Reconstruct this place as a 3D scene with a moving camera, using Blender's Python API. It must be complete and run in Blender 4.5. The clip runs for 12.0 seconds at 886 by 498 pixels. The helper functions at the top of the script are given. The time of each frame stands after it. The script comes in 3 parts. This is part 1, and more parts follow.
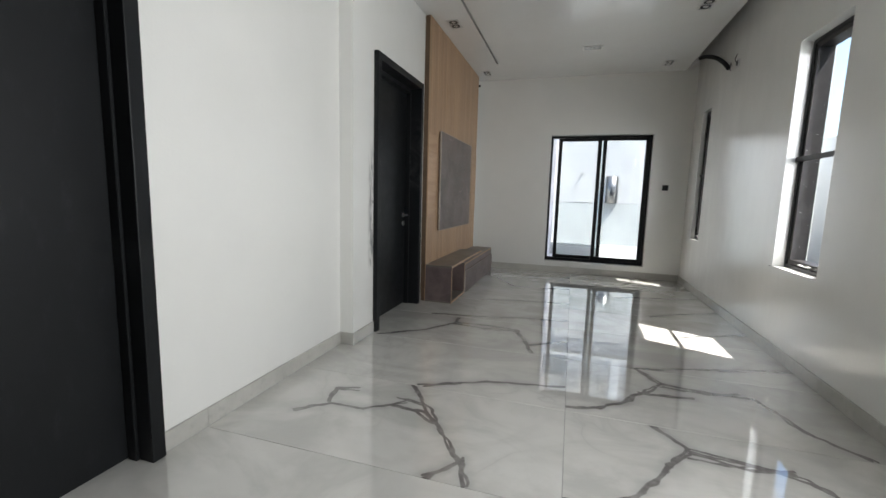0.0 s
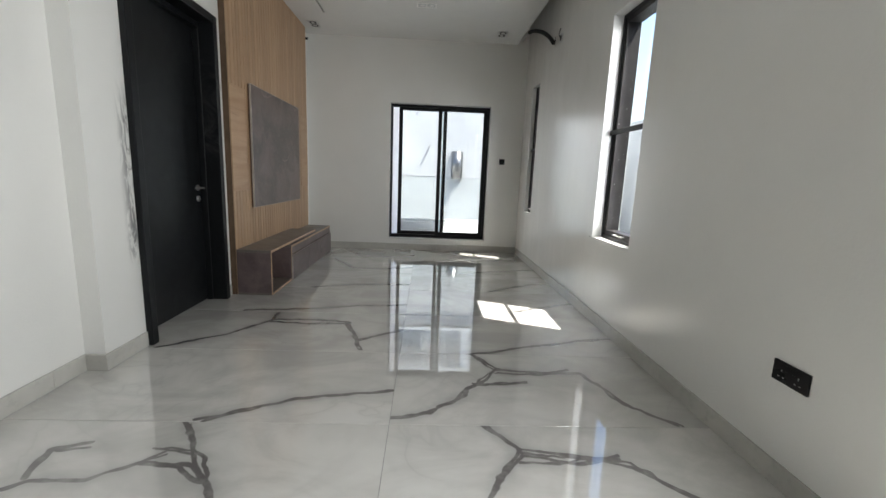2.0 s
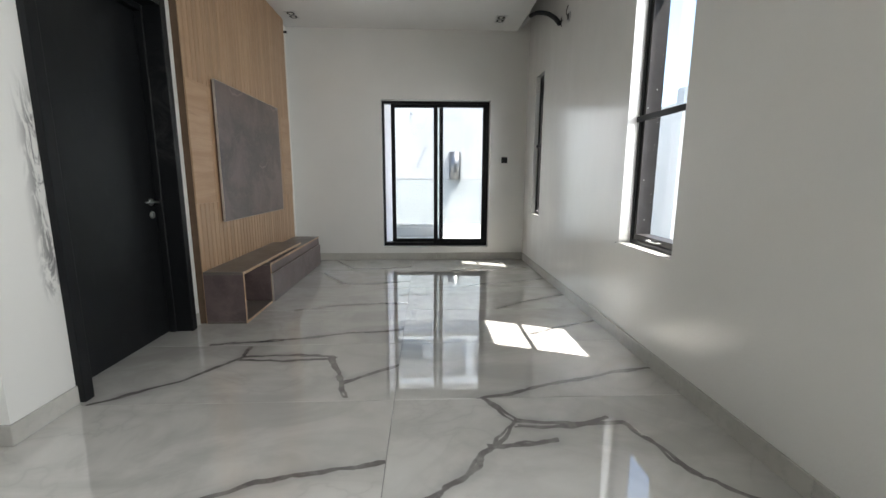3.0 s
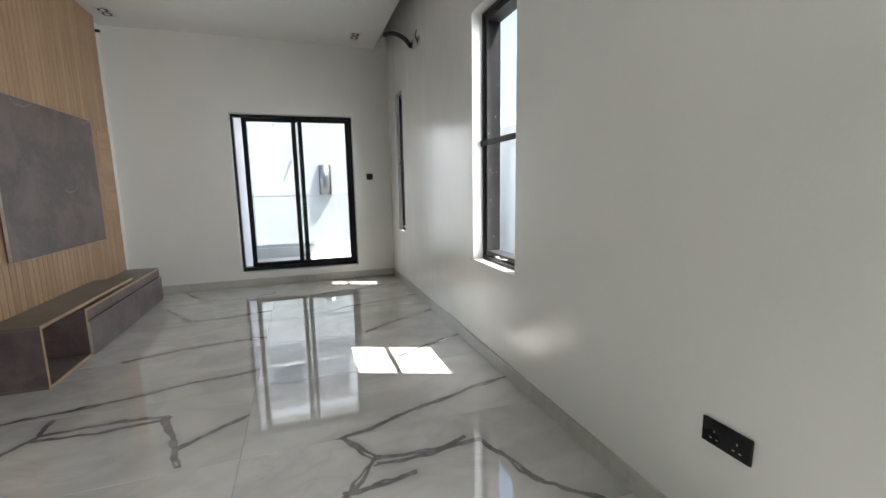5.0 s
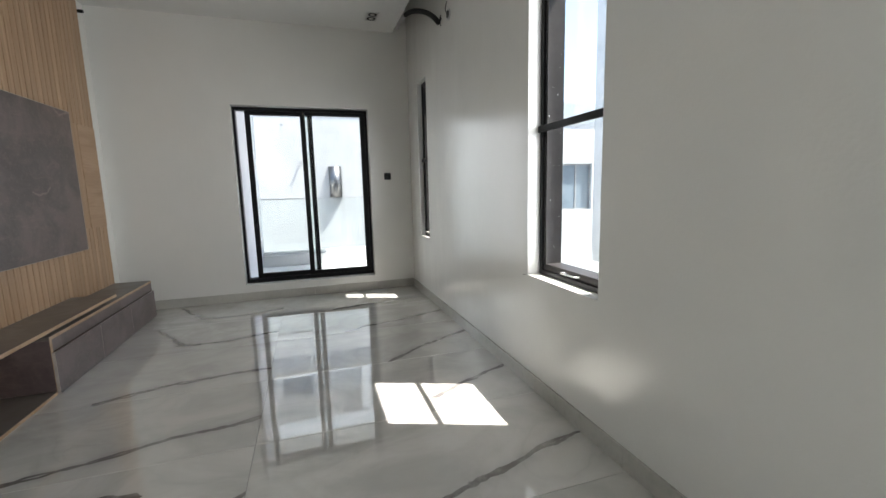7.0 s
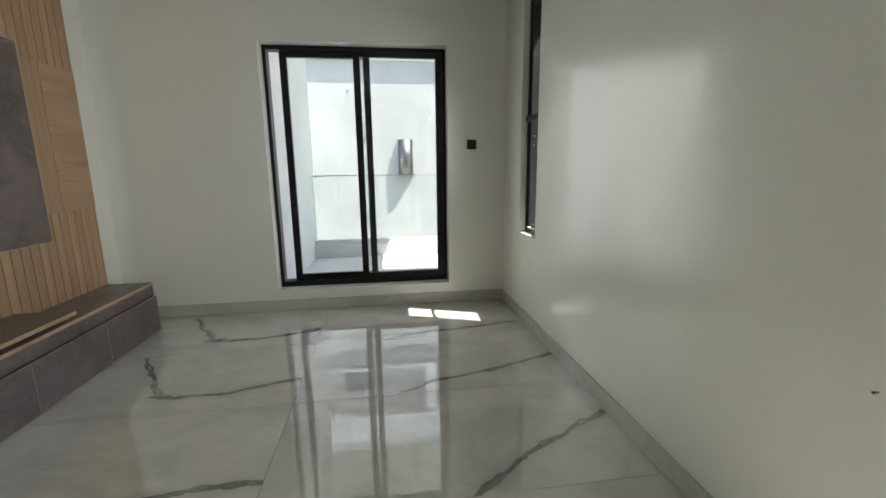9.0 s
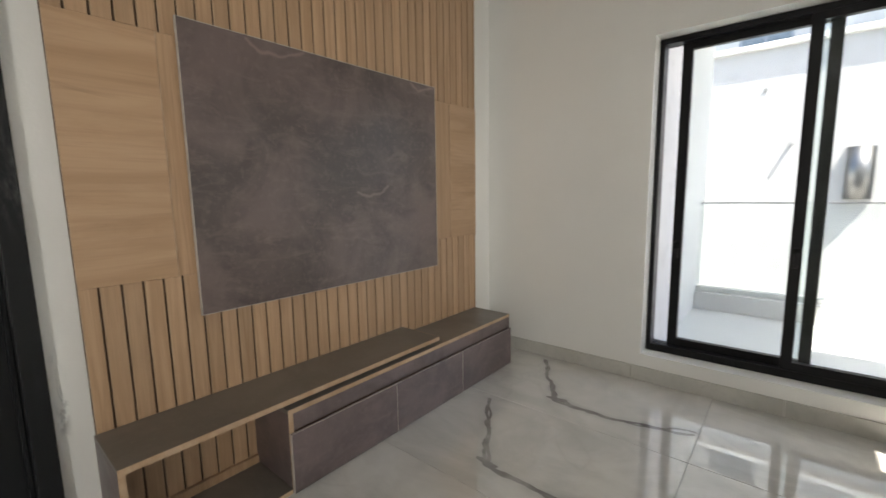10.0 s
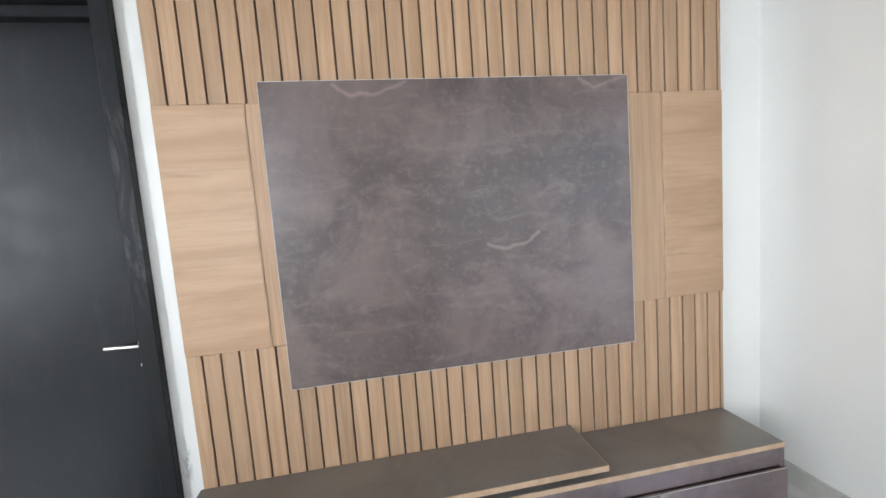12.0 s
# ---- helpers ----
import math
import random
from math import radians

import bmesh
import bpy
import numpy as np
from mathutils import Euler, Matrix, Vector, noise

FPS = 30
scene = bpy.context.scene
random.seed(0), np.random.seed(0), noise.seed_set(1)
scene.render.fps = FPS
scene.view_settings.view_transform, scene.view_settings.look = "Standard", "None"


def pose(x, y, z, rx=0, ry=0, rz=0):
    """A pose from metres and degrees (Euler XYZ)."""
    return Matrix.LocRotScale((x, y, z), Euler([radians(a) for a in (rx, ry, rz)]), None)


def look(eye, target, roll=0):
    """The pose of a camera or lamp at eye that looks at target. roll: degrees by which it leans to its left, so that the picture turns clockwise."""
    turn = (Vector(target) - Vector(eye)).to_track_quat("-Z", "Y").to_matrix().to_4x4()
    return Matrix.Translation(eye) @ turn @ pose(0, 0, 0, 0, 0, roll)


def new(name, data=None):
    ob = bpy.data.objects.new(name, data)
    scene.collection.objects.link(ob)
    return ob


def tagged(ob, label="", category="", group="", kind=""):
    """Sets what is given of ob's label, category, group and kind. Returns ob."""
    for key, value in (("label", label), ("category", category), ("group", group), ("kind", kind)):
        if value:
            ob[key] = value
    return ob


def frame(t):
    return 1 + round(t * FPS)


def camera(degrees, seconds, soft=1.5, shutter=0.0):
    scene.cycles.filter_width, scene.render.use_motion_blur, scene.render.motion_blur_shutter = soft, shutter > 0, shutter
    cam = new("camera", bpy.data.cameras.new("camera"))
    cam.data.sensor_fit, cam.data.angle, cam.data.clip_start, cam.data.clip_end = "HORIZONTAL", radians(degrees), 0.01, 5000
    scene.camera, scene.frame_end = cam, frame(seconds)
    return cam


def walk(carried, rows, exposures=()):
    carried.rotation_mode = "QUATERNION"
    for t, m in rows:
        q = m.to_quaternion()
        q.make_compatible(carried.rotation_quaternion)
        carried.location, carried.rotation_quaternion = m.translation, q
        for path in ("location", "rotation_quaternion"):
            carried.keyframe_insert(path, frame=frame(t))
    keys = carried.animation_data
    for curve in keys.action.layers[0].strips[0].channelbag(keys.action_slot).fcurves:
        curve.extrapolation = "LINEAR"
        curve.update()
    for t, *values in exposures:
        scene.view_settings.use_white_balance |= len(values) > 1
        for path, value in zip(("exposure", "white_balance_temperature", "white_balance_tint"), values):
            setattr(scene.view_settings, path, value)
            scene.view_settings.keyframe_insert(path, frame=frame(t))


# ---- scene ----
cam = camera(93.7, 12.0, shutter=0.12)
PATH = [
    (0, (0.162, 0.33, 1.264), (-0.419, 2.227, 1.006), 1.6),
    (0.5, (0.148, 0.336, 1.258), (-0.127, 2.292, 0.949), 1.4),
    (1, (0.233, 0.429, 1.279), (0.104, 2.411, 1.051), 1.3),
    (1.5, (0.341, 0.623, 1.283), (0.345, 2.608, 1.033), 1.7),
    (2, (0.346, 0.923, 1.22), (0.436, 2.89, 0.872), 2.3),
    (2.5, (0.326, 1.213, 1.244), (0.415, 3.182, 0.905), 1.1),
    (2.7, (0.35, 1.338, 1.216), (0.43, 3.307, 0.877), 0.4),
    (4.3, (0.41, 1.786, 1.269), (0.561, 3.756, 0.957), -1.1),
    (4.5, (0.482, 1.703, 1.292), (0.785, 3.657, 0.997), -1.0),
    (5, (0.564, 1.534, 1.318), (1.199, 3.406, 1.018), -1.0),
    (5.5, (0.275, 1.431, 1.284), (0.589, 3.368, 0.898), -2.4),
    (6, (0.27, 1.562, 1.274), (0.554, 3.513, 0.936), -2.1),
    (6.5, (0.442, 1.91, 1.271), (0.975, 3.815, 0.979), -1.7),
    (6.7, (0.483, 2.035, 1.288), (1.083, 3.922, 1.005), -1.4),
    (8.3, (0.801, 3.314, 1.231), (1.366, 5.194, 0.848), -0.6),
    (8.5, (0.79, 3.462, 1.215), (1.263, 5.361, 0.804), -0.4),
    (9, (0.735, 3.856, 1.247), (1.006, 5.802, 0.873), -0.7),
    (9.5, (0.692, 4.271, 1.224), (0.355, 6.22, 0.929), 1.2),
    (10, (0.501, 4.638, 1.323), (-0.775, 6.156, 1.06), -0.9),
    (10.5, (0.389, 5.014, 1.413), (-1.242, 6.133, 1.118), -3.4),
    (11, (0.393, 5.353, 1.513), (-1.442, 6.123, 1.306), -4.1),
    (11.5, (0.307, 5.563, 1.536), (-1.608, 6.103, 1.339), -3.7),
    (12, (0.307, 5.667, 1.509), (-1.654, 6.011, 1.314), -4.3),
]
EXPOSURES = [(0.0, 1.85, 6450, 10), (1.0, 1.72, 6500, 9), (2.5, 1.95, 6500, 10), (4.5, 2.03, 6500, 10), (6.7, 1.98, 6500, 10), (8.5, 1.62, 6750, 4), (9.0, 1.75, 6900, 5), (9.5, 1.95, 6550, 8), (10.0, 2.16, 7100, 11), (10.5, 2.65, 7050, 11), (11.1, 3.16, 6250, 10), (12.0, 3.3, 6050, 10)]
walk(cam, [(t, look(eye, target, roll)) for t, eye, target, roll in PATH], EXPOSURES)

# ---- light ----
SUN_WAY = Vector((-1.0, 0.40, -2.154)).normalized()
world = bpy.data.worlds.new("sky")
scene.world = world
world.use_nodes = True
sky = world.node_tree.nodes.new("ShaderNodeTexSky")
sky.sky_type, sky.sun_disc = "NISHITA", False
sky.sun_elevation, sky.sun_rotation = radians(63.4), radians(111.8)
sky.air_density, sky.dust_density, sky.ozone_density = 1.0, 2.2, 1.0
back = world.node_tree.nodes["Background"]
back.inputs["Strength"].default_value = 0.15
world.node_tree.links.new(sky.outputs["Color"], back.inputs["Color"])
sun_data = bpy.data.lights.new("sun", "SUN")
sun_data.energy, sun_data.angle, sun_data.color = 5.0, radians(0.5), (1.0, 0.96, 0.9)
sun = new("sun", sun_data)
sun.matrix_world = Matrix.Translation((6, -4, 12)) @ SUN_WAY.to_track_quat("-Z", "Y").to_matrix().to_4x4()


def sky_lamp(name, at, way, wide, high, watts, spread):
    """An area lamp in an opening that stands in for the sky's light falling through it."""
    data = bpy.data.lights.new(name, "AREA")
    data.shape, data.size, data.size_y, data.energy, data.spread = "RECTANGLE", wide, high, watts, radians(spread)
    data.color = (0.97, 0.985, 1.0)
    ob = new(name, data)
    ob.matrix_world = Matrix.Translation(at) @ Vector(way).to_track_quat("-Z", "Y").to_matrix().to_4x4()


sky_lamp("window_sky_near", (2.07, 1.45, 1.65), (-1, 0.4, -0.08), 0.60, 1.75, 20.5, 160)
sky_lamp("window_sky_mid", (1.86, 4.22, 1.65), (-0.68, 0.68, -0.08), 0.46, 1.75, 1.7, 90)
sky_lamp("window_sky_far", (1.86, 7.0, 1.62), (-0.9, 0.2, -0.2), 0.26, 1.70, 0.7, 90)
sky_lamp("balcony_sky", (0.54, 7.66, 1.24), (0.70, -0.70, -0.15), 1.2, 2.0, 0.95, 80)


# ---- materials ----
class Mat:
    """A principled material and short ways to add nodes to it."""

    def __init__(self, name, rough=0.5, metal=0.0, spec=0.5):
        self.m = bpy.data.materials.new(name)
        self.m.use_nodes = True
        self.t = self.m.node_tree
        self.p = self.t.nodes["Principled BSDF"]
        self.p.inputs["Roughness"].default_value = rough
        self.p.inputs["Metallic"].default_value = metal
        self.p.inputs["Specular IOR Level"].default_value = spec

    def n(self, kind, **sets):
        node = self.t.nodes.new("ShaderNode" + kind)
        for k, v in sets.items():
            if k == "operation":
                node.operation = v
            elif k == "data_type":
                node.data_type = v
            elif k == "blend_type":
                node.blend_type = v
        return node

    def put(self, socket, value):
        if isinstance(value, bpy.types.NodeSocket):
            self.t.links.new(value, socket)
        else:
            socket.default_value = value

    def math(self, op, a, b=0.0, c=0.0, clamp=False):
        node = self.n("Math", operation=op)
        node.use_clamp = clamp
        for s, v in zip(node.inputs, (a, b, c)):
            self.put(s, v)
        return node.outputs[0]

    def vec(self, op, a, b=(0, 0, 0), scale=1.0):
        node = self.n("VectorMath", operation=op)
        self.put(node.inputs[0], a)
        self.put(node.inputs[1], b)
        if op == "SCALE":
            self.put(node.inputs["Scale"], scale)
        return node.outputs["Value"] if op in ("DOT_PRODUCT", "DISTANCE", "LENGTH") else node.outputs[0]

    def where(self, stretch=(1, 1, 1)):
        return self.vec("MULTIPLY", self.n("NewGeometry").outputs["Position"], stretch)

    def noise(self, vector, scale, detail=4.0, rough=0.55, distort=0.0, color=False):
        node = self.n("TexNoise")
        self.put(node.inputs["Vector"], vector)
        node.inputs["Scale"].default_value = scale
        node.inputs["Detail"].default_value = detail
        node.inputs["Roughness"].default_value = rough
        node.inputs["Distortion"].default_value = distort
        return node.outputs["Color" if color else "Fac"]

    def ramp(self, fac, lo, hi, a=0.0, b=1.0):
        node = self.n("MapRange")
        node.interpolation_type = "SMOOTHSTEP"
        for s, v in zip(node.inputs, (fac, lo, hi, a, b)):
            self.put(s, v)
        return node.outputs[0]

    def mix(self, fac, a, b, blend="MIX"):
        node = self.n("Mix", data_type="RGBA", blend_type=blend)
        self.put(node.inputs[0], fac)
        self.put(node.inputs[6], a if isinstance(a, bpy.types.NodeSocket) else (*a, 1))
        self.put(node.inputs[7], b if isinstance(b, bpy.types.NodeSocket) else (*b, 1))
        return node.outputs[2]

    def base(self, value):
        self.put(self.p.inputs["Base Color"], value if isinstance(value, bpy.types.NodeSocket) else (*value, 1))
        return self

    def bump(self, height, strength=0.2, distance=0.01):
        node = self.n("Bump")
        node.inputs["Strength"].default_value = strength
        node.inputs["Distance"].default_value = distance
        self.put(node.inputs["Height"], height)
        self.put(self.p.inputs["Normal"], node.outputs[0])
        return self

    def lines(self, point, runs, thick):
        """1 on the given broken lines, fading to 0 at their edges. Each run is a row of (x, y) corners."""
        near = None
        for run in runs:
            pts = [Vector((*corner, 0)) for corner in run]
            for a, b in zip(pts, pts[1:]):
                d = b - a
                t = self.math("MULTIPLY", self.vec("DOT_PRODUCT", self.vec("SUBTRACT", point, a), d), 1 / d.length_squared, clamp=True)
                foot = self.vec("ADD", self.vec("SCALE", d, scale=t), a)
                dist = self.vec("DISTANCE", point, foot)
                near = dist if near is None else self.math("MINIMUM", near, dist)
        return self.ramp(near, 0.0, thick, 1.0, 0.0)


def paint(name, tint, rough, wave=0.14, dirt=None):
    m = Mat(name, rough, spec=0.9)
    p = m.where()
    c = m.mix(m.ramp(m.noise(p, 1.3), 0.3, 0.7), tint, [v * 0.965 for v in tint])
    c = m.mix(m.math("MULTIPLY", m.ramp(m.noise(p, 30.0, 6), 0.5, 0.9), 0.25), c, [v * 0.93 for v in tint])
    if dirt:
        c = dirt(m, p, c)
    m.base(c)
    streaks = m.noise(m.vec("MULTIPLY", p, (3.5, 3.5, 0.8)), 2.0, 5, 0.6)
    m.put(m.p.inputs["Roughness"], m.ramp(streaks, 0.32, 0.68, rough - 0.03, rough + 0.12))
    h = m.math("ADD", m.math("MULTIPLY", m.noise(p, 2.2, 2), 6.0), m.noise(p, 60.0, 3))
    h = m.math("ADD", h, m.math("MULTIPLY", m.noise(m.vec("MULTIPLY", p, (9, 9, 0.9)), 1.0, 3, 0.5), 1.6))
    return m.bump(h, wave, 0.006).m


def smudges(m, p, c):
    """Grey hand and tool marks on the plaster next to the door frame."""
    sep = m.n("SeparateXYZ")
    m.put(sep.inputs[0], p)
    y, z = sep.outputs["Y"], sep.outputs["Z"]
    near = m.ramp(m.math("ABSOLUTE", m.math("SUBTRACT", y, 3.66)), 0.015, 0.11, 1, 0)
    tall = m.math("MULTIPLY", m.ramp(z, 0.55, 0.7), m.ramp(z, 1.45, 1.75, 1, 0))
    spots = m.ramp(m.noise(m.vec("MULTIPLY", p, (1, 14, 4)), 1.0, 6, 0.65, 1.5), 0.43, 0.55)
    fac = m.math("MULTIPLY", m.math("MULTIPLY", near, tall), spots, clamp=True)
    low = m.math("MULTIPLY", m.ramp(z, 0.42, 0.5), m.ramp(z, 0.68, 0.8, 1, 0))
    scrape = m.math("MULTIPLY", m.math("MULTIPLY", m.ramp(m.math("ABSOLUTE", m.math("SUBTRACT", y, 4.835)), 0.004, 0.025, 1, 0), low), spots)
    fac = m.math("MAXIMUM", fac, m.math("MULTIPLY", scrape, 0.55))
    return m.mix(m.math("MULTIPLY", fac, 0.85), c, (0.12, 0.12, 0.12))


def plaster_dust(m, p, c):
    """A pale rubbed patch of plaster dust on the lacquer of a door frame, at shoulder height."""
    sep = m.n("SeparateXYZ")
    m.put(sep.inputs[0], p)
    y, z = sep.outputs["Y"], sep.outputs["Z"]
    tall = m.math("MULTIPLY", m.ramp(z, 1.15, 1.45), m.ramp(z, 1.85, 2.25, 1, 0))
    spots = m.ramp(m.noise(m.vec("MULTIPLY", p, (2, 9, 3)), 1.0, 7, 0.68, 0.8), 0.42, 0.68)
    fac = m.math("MULTIPLY", m.math("MULTIPLY", m.ramp(y, 4.72, 4.76), tall), spots, clamp=True)
    return m.mix(m.math("MULTIPLY", fac, 0.6), c, (0.17, 0.17, 0.17))


def black_coat(name, tone, rough, wear=None):
    m = Mat(name, rough, spec=0.24)
    p = m.where()
    c = m.mix(m.ramp(m.noise(p, 5.0, 6), 0.4, 0.75), tone, [v * 1.15 for v in tone])
    dust = m.math("MULTIPLY", m.ramp(m.noise(m.vec("MULTIPLY", p, (3, 3, 1)), 4.0, 8, 0.7), 0.53, 0.76), 0.3)
    c = m.mix(dust, c, [v * 3.0 + 0.006 for v in tone])
    m.base(wear(m, p, c) if wear else c)
    m.put(m.p.inputs["Roughness"], m.ramp(m.noise(p, 11.0, 5), 0.3, 0.7, rough - 0.02, rough + 0.04))
    return m.bump(m.noise(p, 140.0, 2), 0.05, 0.002).m


def dusty(name, tone):
    """Bronze coating with a film of dust and pale plaster specks."""
    m = Mat(name, 0.5, spec=0.35)
    p = m.where()
    c = m.mix(m.ramp(m.noise(p, 7.0, 6), 0.35, 0.7), tone, [v * 1.5 for v in tone])
    specks = m.ramp(m.noise(p, 52.0, 2), 0.715, 0.74)
    c = m.mix(specks, c, (0.6, 0.6, 0.58))
    return m.base(c).m


def oak(name, across):
    """Light oak veneer; the grain runs along z, or along y where across is set."""
    m = Mat(name, 0.42)
    shift = m.vec("SCALE", (3.1, 7.7, 5.3), scale=m.n("ObjectInfo").outputs["Random"])
    stretch = (2, 1.1, 7.5) if across else (20, 26, 1.1)
    p = m.vec("ADD", m.where(stretch), shift)
    rings = m.noise(p, 1.0, 5, 0.6, 1.2)
    fine = m.noise(m.vec("MULTIPLY", p, (4, 4, 1.5) if not across else (4, 0.6, 4)), 2.5, 6, 0.65)
    c = m.mix(m.ramp(rings, 0.3, 0.72), (0.49, 0.325, 0.20), (0.39, 0.245, 0.14))
    c = m.mix(m.math("MULTIPLY", m.ramp(fine, 0.45, 0.7), 0.25 if across else 0.4), c, (0.28, 0.172, 0.10))
    pore = m.ramp(m.noise(m.vec("MULTIPLY", p, (1, 0.9, 1.1)), 0.8, 6, 0.6, 2.2), 0.60, 0.72)
    c = m.mix(m.math("MULTIPLY", pore, 0.5 if across else 0.25), c, (0.25, 0.15, 0.085))
    own = m.ramp(m.n("ObjectInfo").outputs["Random"], 0, 1, 0.9, 1.06)
    gain = m.n("CombineColor")
    for s in gain.inputs:
        m.put(s, own)
    m.base(m.mix(1.0, c, gain.outputs[0], "MULTIPLY"))
    return m.bump(fine, 0.12, 0.002).m


def laminate(name, tone, marks=(), soft=1.0):
    """Taupe leather-look laminate with cloudy patches and scuffs."""
    m = Mat(name, 0.4, spec=0.75)
    p = m.where()
    big = m.noise(p, 2.6, 6, 0.62, 0.6)
    rub = m.noise(m.vec("MULTIPLY", p, (1, 1.0, 3.0)), 5.0, 8, 0.7, 0.8)
    c = m.mix(m.ramp(big, 0.36, 0.66), [v * (1 - 0.34 * soft) for v in tone], [v * (1 + 0.3 * soft) for v in tone])
    c = m.mix(m.math("MULTIPLY", m.ramp(rub, 0.48, 0.74), 0.45 * soft), c, [v * 2.0 for v in tone])
    dry = m.noise(m.vec("MULTIPLY", p, (1, 0.8, 2.6)), 11.0, 9, 0.75, 1.4)
    c = m.mix(m.math("MULTIPLY", m.ramp(dry, 0.56, 0.78), 0.08 * soft), c, [v * 0.5 for v in tone])
    c = m.mix(m.math("MULTIPLY", m.ramp(m.noise(p, 38.0, 5), 0.5, 0.75), 0.3 * soft), c, [v * 1.9 for v in tone])
    if marks:
        sep = m.n("SeparateXYZ")
        m.put(sep.inputs[0], m.vec("ADD", p, m.vec("SCALE", m.vec("SUBTRACT", m.noise(p, 18.0, 3, color=True), (0.5, 0.5, 0.5)), scale=0.03)))
        flat = m.n("CombineXYZ")
        m.put(flat.inputs[0], sep.outputs["Y"])
        m.put(flat.inputs[1], sep.outputs["Z"])
        c = m.mix(m.math("MULTIPLY", m.lines(flat.outputs[0], marks, 0.013), 0.42), c, [v * 3.2 for v in tone])
    m.base(c)
    m.put(m.p.inputs["Roughness"], m.ramp(rub, 0.35, 0.7, 0.33, 0.42))
    return m.bump(m.noise(p, 90.0, 4), 0.06, 0.002).m


# Dark veins printed on the tiles: broken lines in metres from each tile's inner near corner, at the joint that
# runs down the room. Tiles of one print share its lines.
FORK = [[(0, 0.06), (0.19, 0.08), (0.34, 0.23), (0.61, 0.65), (0.46, 0.88)], [(0.6, 0.65), (0.83, 0.63), (1.09, 0.57), (1.22, 0.41), (1.34, 0.21)],
        [(0.6, 0.6), (0.85, 0.585), (1.05, 0.62)]]
WIDE_FORK = [[(0, 0.05), (0.2, 0.1), (0.36, 0.26), (0.63, 0.62), (0.47, 0.87)], [(0.63, 0.62), (0.91, 0.59), (1.17, 0.57), (1.32, 0.17), (1.49, 0.03)],
             [(0.63, 0.57), (0.9, 0.56), (1.1, 0.62)], [(0.46, 0.42), (0.8, 0.45)]]
KNOT = [[(-0.99, 0.645), (-0.8, 0.615), (-0.58, 0.295), (-0.46, 0.135), (-0.42, 0.005)], [(-0.46, 0.175), (-0.6, 0.005)], [(-0.97, 0.84), (-0.74, 0.525)],
        [(-1.51, 0.315), (-1.35, 0.445), (-1.15, 0.445), (-0.92, 0.605)], [(-1.37, 0.465), (-1.41, 0.635), (-1.29, 0.665)], [(-1.0, 0.545), (-0.82, 0.525), (-0.7, 0.445)]]
ARCH = [[(-1.64, 0.015), (-1.3, 0.265), (-1.07, 0.605), (-0.47, 0.605), (-0.36, 0.265), (-0.28, 0.045)], [(-1.07, 0.605), (-1.1, 0.765)],
        [(-1.07, 0.565), (-0.8, 0.515), (-0.45, 0.565)], [(-0.34, 0.195), (0, 0.455)]]
HOOK = [[(-1.12, 0.74), (-0.77, 0.18), (-0.39, 0.18), (-0.02, 0.295)], [(-0.82, 0.2), (-0.72, 0.2)]]


def streak(*stops):
    """One long vein across a tile."""
    return [list(stops)]


VEINS = {(1, 0): FORK, (0, 1): KNOT, (1, 1): FORK, (0, 2): streak((-0.93, 0.02), (-0.5, 0.22), (0, 0.33)),
         (1, 2): WIDE_FORK, (0, 3): ARCH, (1, 3): streak((0.45, -0.03), (0.91, 0.155), (1.33, 0.265), (1.62, 0.345)),
         (0, 4): streak((-1.4, 0.015), (-0.89, 0.095), (-0.44, 0.215), (0, 0.295)), (1, 4): streak((1.0, 0.165), (1.27, 0.285), (1.62, 0.445)),
         (0, 5): streak((-1.03, 0.027), (-0.59, 0.167), (0, 0.217)), (1, 5): streak((0.8, -0.05), (0.92, 0.05), (1.21, 0.257), (1.62, 0.457)),
         (0, 6): HOOK, (1, 6): streak((0.61, 0.02), (0.8, 0.12), (1.28, 0.23), (1.62, 0.37)),
         (0, 7): HOOK, (1, 7): streak((0.53, 0.04), (0.93, 0.11), (1.56, 0.2))}


